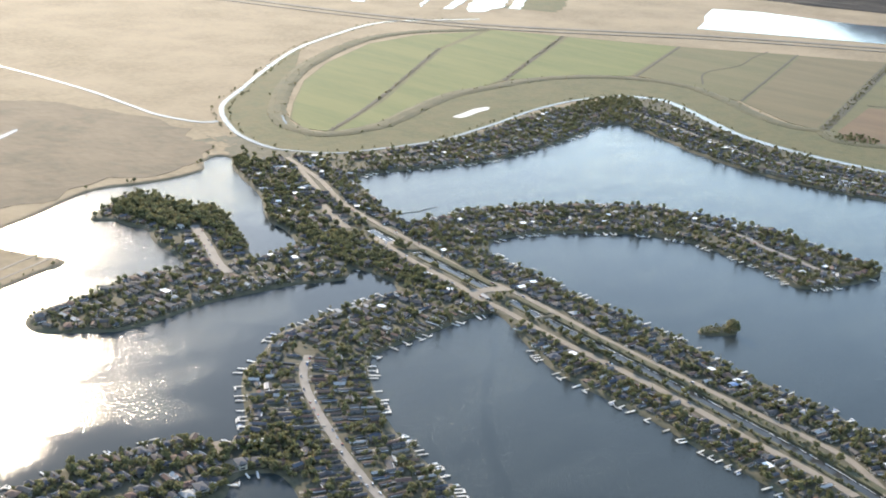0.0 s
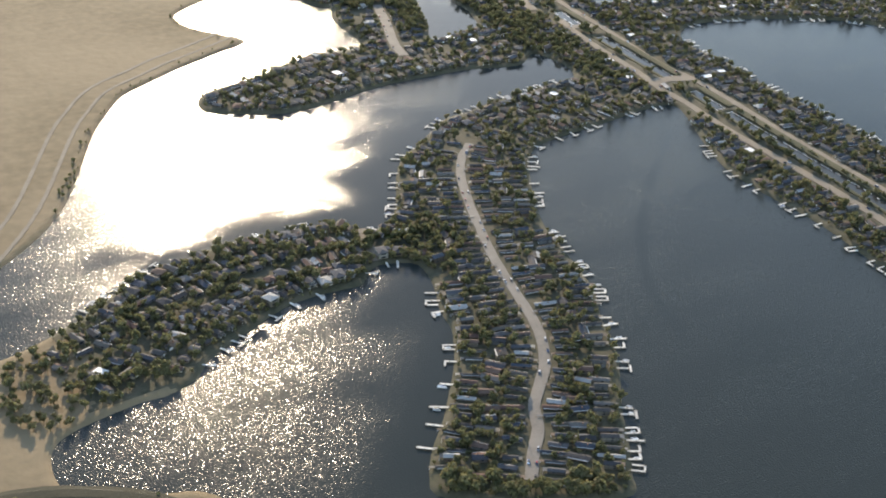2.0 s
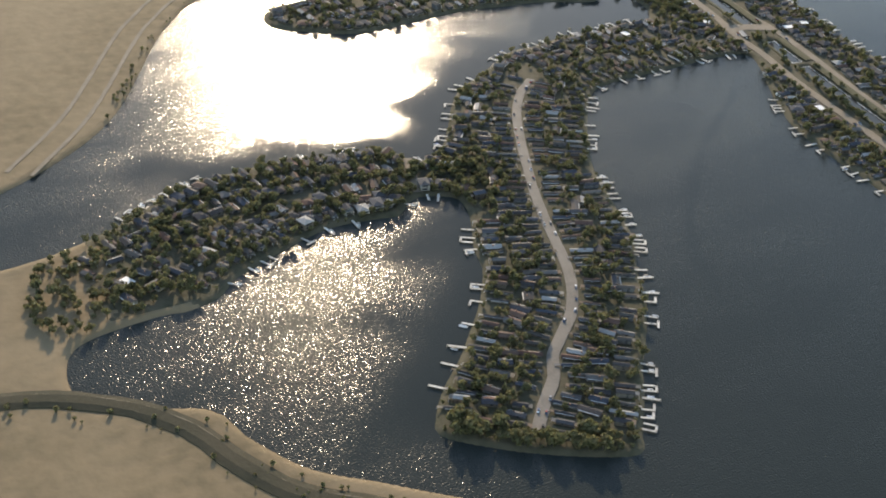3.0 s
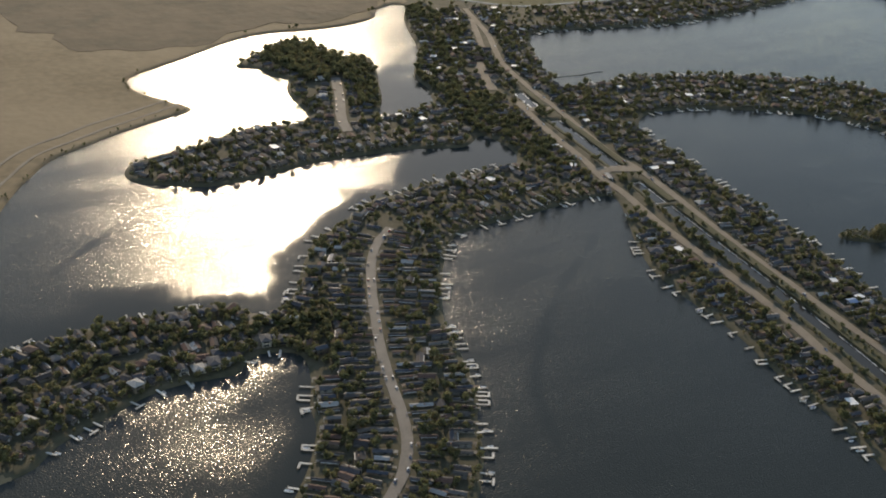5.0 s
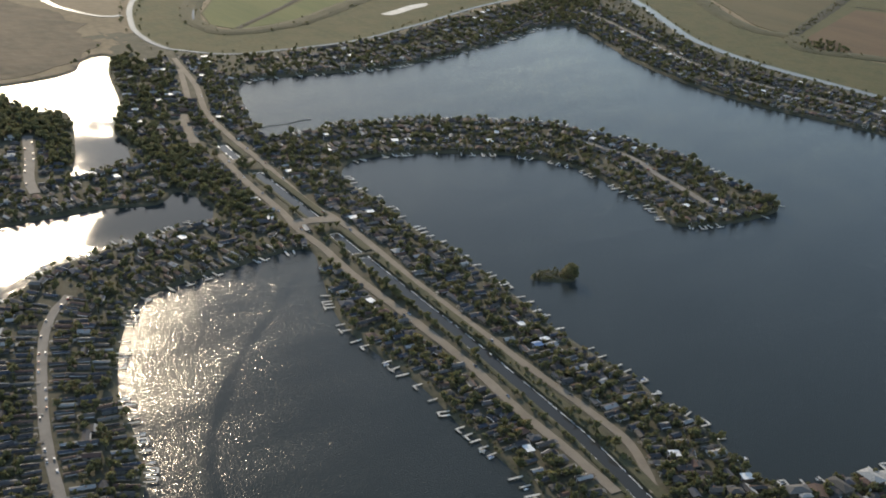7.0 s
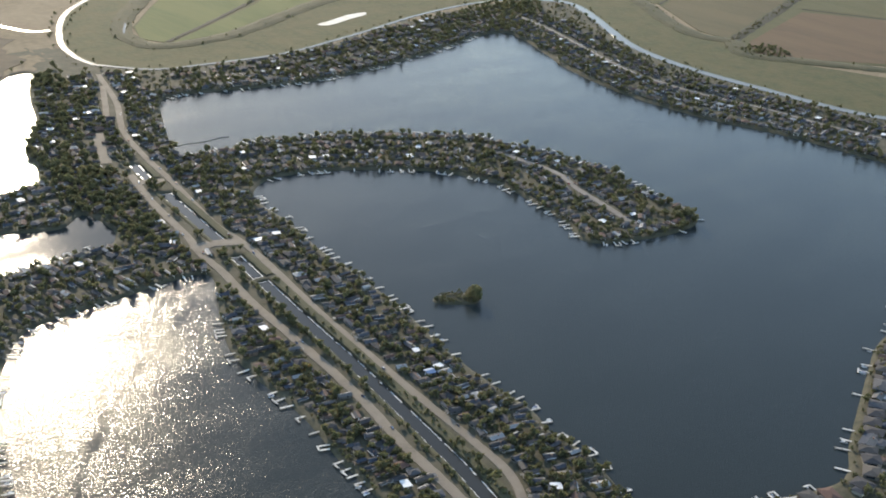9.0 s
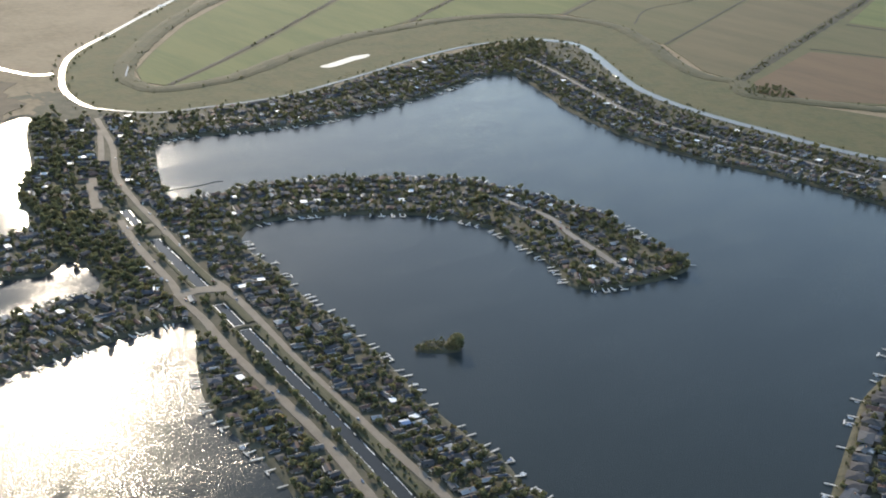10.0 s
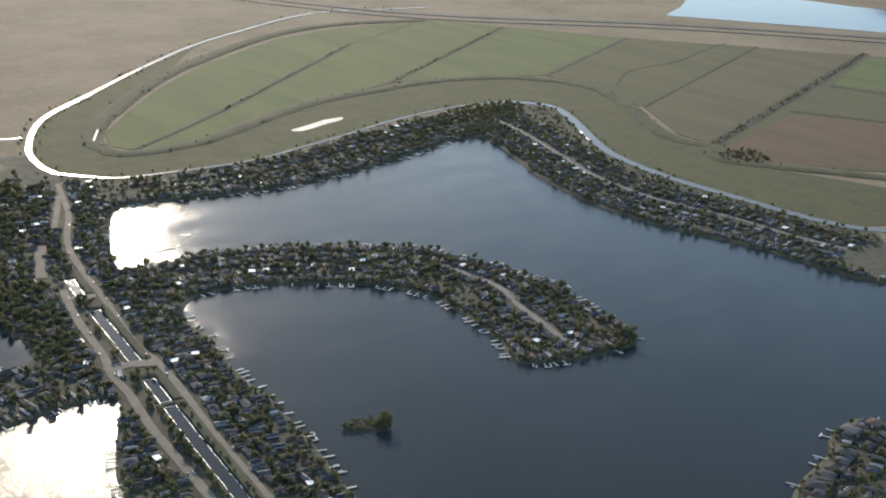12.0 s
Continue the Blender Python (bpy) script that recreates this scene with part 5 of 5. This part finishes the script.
for line, off, gap in ((ROAD_FINGER, 10, 8.4), (ROAD_FINGER, 20, 8.8), (FINGER_LANE, 8, 8.4), (FINGER_LANE, 19, 8.8), (CHANNEL_LANE, 7, 8.0), (CHANNEL_LANE, 18, 8.4), (COVE_LANE, 8, 9.0), (COVE_LANE, 22, 9.4), (BASE_LANE, 7, 8.6), (BASE_LANE, 18, 9.0), (POINT_LANE, 21, 8.8), (POINT_LANE, 9, 8.6),
                       (EAST_LANE, 9, 8.6), (EAST_LANE, 24, 8.6), (ROAD_EAST, 30, 7.8), (ROAD_EAST, 21, 8.0), (WOOD_LANE, 9, 9.0), (WOOD_LANE, 24, 10.0), (ROAD_WEST, 21, 8.8), (ROAD_NORTH, 11, 8.8), (ROAD_NORTH, 24, 9.2), (ROAD_NORTH, 38, 9.6), (NORTH_LANE, 9, 8.8), (NORTH_LANE, 22, 9.2),
                       (NORTH_LANE, 34, 9.6), (ROAD_LOBE, 12, 10.0), (ROAD_OLD, 14, 10.0), (BEND_LANE, 8, 8.4), (BEND_LANE, 20, 9.0)):
    lane_row(line, off, gap, False, full=0.85)


def build_far_houses(items):
    """The houses across the lakes, too far off to tell their parts: walls, roofs and windows of each in one mesh."""
    slots = [M_WALL_FAR, M_ROOF_FAR, M_PALE, M_TRIM, M_GLASS, M_BRICK, M_AWNING]
    swap = {M_WALL.name: 0, M_ROOF.name: 1, M_PALE.name: 2, M_TRIM.name: 3, M_GLASS.name: 4, M_BRICK.name: 5, M_AWNING.name: 6}
    verts, faces, slot = [], [], []
    for k, m in items:
        for child in HOUSES[k].children_recursive:
            base = len(verts)
            verts += [tuple(m @ v.co) for v in child.data.vertices]
            faces += [tuple(i + base for i in q.vertices) for q in child.data.polygons]
            slot += [swap[child.data.materials[0].name]] * len(child.data.polygons)
    ob = mesh_object("houses", verts, faces, slots[0])
    for m_ in slots[1:]:
        ob.data.materials.append(m_)
    ob.data.polygons.foreach_set("material_index", slot)
    return tagged(ob, "rows of low houses along the far shores", "houses", kind="stuff")


build_far_houses(far_houses)

cars_made = 0
for line, w, gap in ((ROAD_PENINSULA, 6.4, 11), (ROAD_EAST, 5.5, 40), (ROAD_WEST, 6.5, 40), (ROAD_FINGER, 8, 14), (ROAD_NORTH, 9, 18), (ROAD_LOBE, 9, 14)):
    places, dirs = even(spline(line, 5), gap)
    for (x, y), (dx, dy) in zip(places, dirs):
        for s in (1, -1):
            if rng.rand() < 0.36 and cars_made < 95 and math.hypot(x + 13, y + 1) > 18:
                o = s * (w / 2 - 1.3)
                place(CARS, rng.randint(2), pose(x - dy * o, y + dx * o, LAND + 0.43, 0, 0, math.degrees(math.atan2(-dx, dy)) + 180 * rng.randint(2) + rng.uniform(-3, 3)) @ Matrix.Diagonal((0.8, 0.8, 0.8, 1)))
                cars_made += 1

# a lawn with its pavilion by the neck of the peninsula, and the dirt neck to the point
tagged(slab("lawn", spline(LAWN, 4, True), LAND + 0.25, M_GREEN, 0.5), "small bright mown lawn by the water", "lawn", kind="structure")
tagged(slab("marsh_flat", spline(NECK_LOT, 5, True), LAND + 0.3, M_DITCH, 0.5), "flat dark ground beside the lawn", "ground", kind="structure")
tagged(ribbon("track_5", [(-356, -90), (-362, -106), (-370, -131)], 6, LAND + 0.22, M_ROAD, 0.05, 0.5, 0.1), "bare earth neck between two waters", "track", kind="structure")
pavilion = tagged(new("pavilion"), "open picnic pavilion with a low white roof", "pavilion")
pavilion.matrix_basis = pose(-338, -109, LAND + 0.2, 0, 0, -29)
part("roof", shaped(hipped, -1.6, 1.6, -5.4, 5.4, 2.7, 0.35, 0.4, 0.15), M_PALE, pavilion).matrix_basis = pose(0, 0, 0, 0, 0, 90)
for sx in (-5, 0, 5):
    for sy in (-1.4, 1.4):
        part("post", shaped(box, sx - 0.1, sx + 0.1, sy - 0.1, sy + 0.1, -0.4, 2.6), M_POST, pavilion)
boom = tagged(new("log_boom"), "dark floating log boom across the lake's end", "boom")
boom.matrix_basis = pose(84, 209, 0, 0, 0, -4)
for k in range(14):
    bm = bmesh.new()
    bmesh.ops.create_cone(bm, cap_ends=True, segments=8, radius1=0.42, radius2=0.36, depth=3.6, matrix=Matrix.Translation((4 * k + 2, 1.2 * math.sin(k * 0.7), 0.1)) @ Matrix.Rotation(math.pi / 2, 4, "Y"))
    part("log", bm, M_POST, boom)

# ---- trees ----
trees_made, grove = 0, []
SHORE_POINTS = np.concatenate([even(spline(l, 6), 4.0)[0] for l in SHORES])


def tree_at(x, y, k, scale, thing):
    global trees_made
    z = LAND - 0.05
    if thing and trees_made < 300:
        ob = place(TREES, k, pose(x, y, z, 0, 0, rng.uniform(0, 360)))
        ob.scale = (scale, scale, scale * rng.uniform(0.9, 1.1))
        trees_made += 1
    else:
        grove.append((x, y, z, k, scale))


def scatter(count, zone, kinds, low, high, radius, thing=0.25):
    """Trees at random places of a zone, a function that returns candidate points."""
    q = zone(count)
    ok = on_land(q) > 1.8
    for x, y in q[ok]:
        if clear(x, y, radius, 6.5):
            k = kinds[rng.randint(len(kinds))]
            tree_at(x, y, k, rng.uniform(low, high), rng.rand() < thing)


def near_shore(reach):
    def zone(count):
        p = SHORE_POINTS[rng.randint(len(SHORE_POINTS), size=count)]
        a, r = rng.uniform(0, 2 * math.pi, count), reach * np.sqrt(rng.uniform(0, 1, count))
        return p + np.stack([r * np.cos(a), r * np.sin(a)], 1)
    return zone


def inside(outline):
    o = spline(outline, 20, True)

    def zone(count):
        q = rng.uniform(o.min(0), o.max(0), (count, 2))
        return q[shore_distance(q, [o]) < 0]
    return zone


def near_line(line, reach):
    pts = even(spline(line, 6), 3.0)[0]

    def zone(count):
        return pts[rng.randint(len(pts), size=count)] + rng.uniform(-reach, reach, (count, 2))
    return zone


def near_houses(reach):
    def zone(count):
        p = taken[0][rng.randint(len(taken[0]), size=count), :2]
        a, r = rng.uniform(0, 2 * math.pi, count), rng.uniform(3, reach, count)
        return p + np.stack([r * np.cos(a), r * np.sin(a)], 1)
    return zone


scatter(9000, near_houses(10), (0, 0, 1, 1, 3, 3, 3, 4, 4, 5), 0.42, 0.92, 0.2, 0.02)
scatter(650, inside(PENINSULA_SHORE[:-4]), (0, 0, 1, 1, 3, 4), 0.5, 1.0, 0.3, 0.04)
scatter(700, near_line(ROAD_EAST, 26), (0, 1, 3, 4), 0.5, 1.0, 0.3, 0.03)
scatter(700, near_line(ROAD_WEST, 26), (0, 1, 3, 4), 0.5, 1.0, 0.3, 0.03)
scatter(3200, near_shore(48), (0, 1, 1, 2, 3, 4), 0.45, 0.8, 0.6, 0.03)
scatter(2200, near_shore(6), (1, 3, 3, 7), 0.3, 0.65, 0.5, 0.02)
scatter(1300, inside(GROVE_WEST), (0, 2, 2, 4, 4), 0.6, 0.95, 1.6, 0.03)
scatter(1000, inside(GROVE_LOBE), (0, 2, 2, 4), 0.6, 0.95, 1.6, 0.03)
scatter(500, inside(GROVE_NORTH), (0, 1, 4, 2), 0.6, 0.9, 1.6, 0.03)
scatter(420, inside(GROVE_TIP), (0, 1, 2), 0.6, 0.95, 0.3, 0.15)
scatter(420, inside(GROVE_BASE), (0, 1, 2, 4, 3), 0.5, 0.85, 0.5, 0.02)
scatter(700, inside(POINT_LAND), (0, 1, 2, 4), 0.5, 0.9, 0.4, 0.05)
scatter(260, inside(NECK), (0, 1, 3, 4), 0.5, 0.9, 0.3, 0.1)
scatter(420, inside(GROVE_MID), (0, 1, 2, 4), 0.5, 0.85, 0.6, 0.03)
scatter(4200, inside(NORTH_BAND), (0, 1, 1, 3, 4), 0.45, 0.85, 0.3, 0.0)
scatter(1100, inside(FINGER_SHORE), (0, 1, 1, 3, 4), 0.45, 0.85, 0.3, 0.0)
scatter(700, inside(BEND_LAND), (0, 1, 3, 4), 0.45, 0.85, 0.4, 0.02)
for k in range(24):
    i = rng.randint(len(SHORE_POINTS))
    x, y = SHORE_POINTS[i] + rng.uniform(-16, 16, 2)
    if on_land([(x, y)])[0] > 3 and clear(x, y, 0.8, 4):
        tree_at(x, y, 7, rng.uniform(0.55, 0.85), True)
for x, y, k, s in ((331, -186, 2, 1.25), (326, -181, 2, 1.0), (86, -189, 2, 1.15), (84, -188, 4, 1.3), (88, -188, 4, 1.3), (84, -191, 4, 1.05), (87, -192, 0, 0.95), (66, -177, 1, 0.5), (62, -175, 1, 0.55)):
    tree_at(x, y, k, s, True)
for x, y in inside(ISLE)(260):
    tree_at(x, y, (3, 7, 7)[rng.randint(3)], rng.uniform(0.3, 0.55), False)

# bushes along the dikes, ditches, creeks and banks
bushes = []
for line, wide, count in ((DIKE, 14, 260), (DITCH_E, 5, 240), (DITCH_B, 3, 50), (DITCH_A, 3, 50), (side_line(CREEK, 10), 3, 160), (side_line(CREEK, -10), 3, 160), (side_line(CANAL_4, 9.5), 3, 260), (side_line(CANAL_2, 9), 2.5, 80), (side_line(CANAL_4, -9), 1.5, 110), (SOUTH_LEVEE_TOP, 12, 160), (MARSH_SHORE, 5, 130)):
    pts = even(spline(line, 8), 2.0)[0]
    for k in range(count):
        x, y = pts[rng.randint(len(pts))] + rng.uniform(-wide, wide, 2)
        if on_land([(x, y)])[0] > 0.5 and np.hypot(*(ROAD_POINTS - (x, y)).T).min() > 4.5:
            bushes.append((x, y, LAND + 0.2, 7, rng.uniform(0.5, 1.4)))


for k in range(60):
    a, q = rng.uniform(0, 2 * math.pi), 30 * math.sqrt(rng.uniform(0, 1))
    bushes.append((852 + q * math.cos(a), 105 + q * math.sin(a), LAND + 0.4, 7, rng.uniform(1.2, 2.2)))


def build_grove(name, items, label, material):
    """Many trees in one mesh, each turned, scaled and re-scattered from a few patterns."""
    patterns = []
    for k, (h, s, n, leaf, style) in enumerate(((7.5, 4.2, 62, 1.7, ""), (6, 3.6, 52, 1.5, ""), (10, 5.2, 84, 1.9, ""), (4.6, 2.7, 44, 1.25, ""), (8.5, 3.8, 62, 1.6, ""), (10, 1.3, 46, 0.85, "c"), (13, 3.0, 90, 1.3, "c"), (1.6, 1.5, 16, 1.0, ""))):
        r = np.random.RandomState(60 + k)
        lobes = [(0, 0, h * (0.2 + 0.74 * f), s * (1.02 - 0.9 * f) + 0.15) for f in np.linspace(0, 1, 6)] if style else broadleaf_lobes(r, h, s)[: 2 if k == 7 else 4]
        v, f = crown_arrays(r, lobes, n, leaf, 1.0)
        stem = np.array([(0.3 * math.cos(a), 0.3 * math.sin(a), z) for z in (-0.5, h * 0.6) for a in (0, 1.57, 3.14, 4.71)])
        f = f + [(len(v) + i, len(v) + (i + 1) % 4, len(v) + 4 + (i + 1) % 4, len(v) + 4 + i) for i in range(4)]
        patterns.append((np.vstack([v, stem]), f))
    packed = [(v, np.array([i for q in f for i in q]), np.array([len(q) for q in f])) for v, f in patterns]
    verts, loops, sizes, base = [], [], [], 0
    for x, y, z, k, s in items:
        v, idx, size = packed[k]
        a = rng.uniform(0, 2 * math.pi)
        c, sn = math.cos(a), math.sin(a)
        verts.append(np.column_stack([(v[:, 0] * c - v[:, 1] * sn) * s + x, (v[:, 0] * sn + v[:, 1] * c) * s + y, v[:, 2] * s * rng.uniform(0.85, 1.15) + z]))
        loops.append(idx + base)
        sizes.append(size)
        base += len(v)
    verts, loops, sizes = np.vstack(verts), np.concatenate(loops), np.concatenate(sizes)
    me = bpy.data.meshes.new(name)
    me.vertices.add(len(verts))
    me.vertices.foreach_set("co", verts.ravel())
    me.loops.add(len(loops))
    me.loops.foreach_set("vertex_index", loops)
    me.polygons.add(len(sizes))
    me.polygons.foreach_set("loop_start", np.r_[0, np.cumsum(sizes)[:-1]])
    me.update(calc_edges=True)
    me.materials.append(material)
    return tagged(new(name, me), label, "bushes" if name == "bushes" else "trees", kind="stuff")


build_grove("trees", grove, "dense olive-brown trees and bushes between the houses", M_LEAF_MASS)
build_grove("bushes", bushes, "low dark bushes and reeds along banks and ditches", M_LEAF_MASS)
for kind in PROTOTYPES:
    for ob in kind:
        if ob.name not in USED:
            for o in (*ob.children_recursive, ob):
                bpy.data.objects.remove(o)
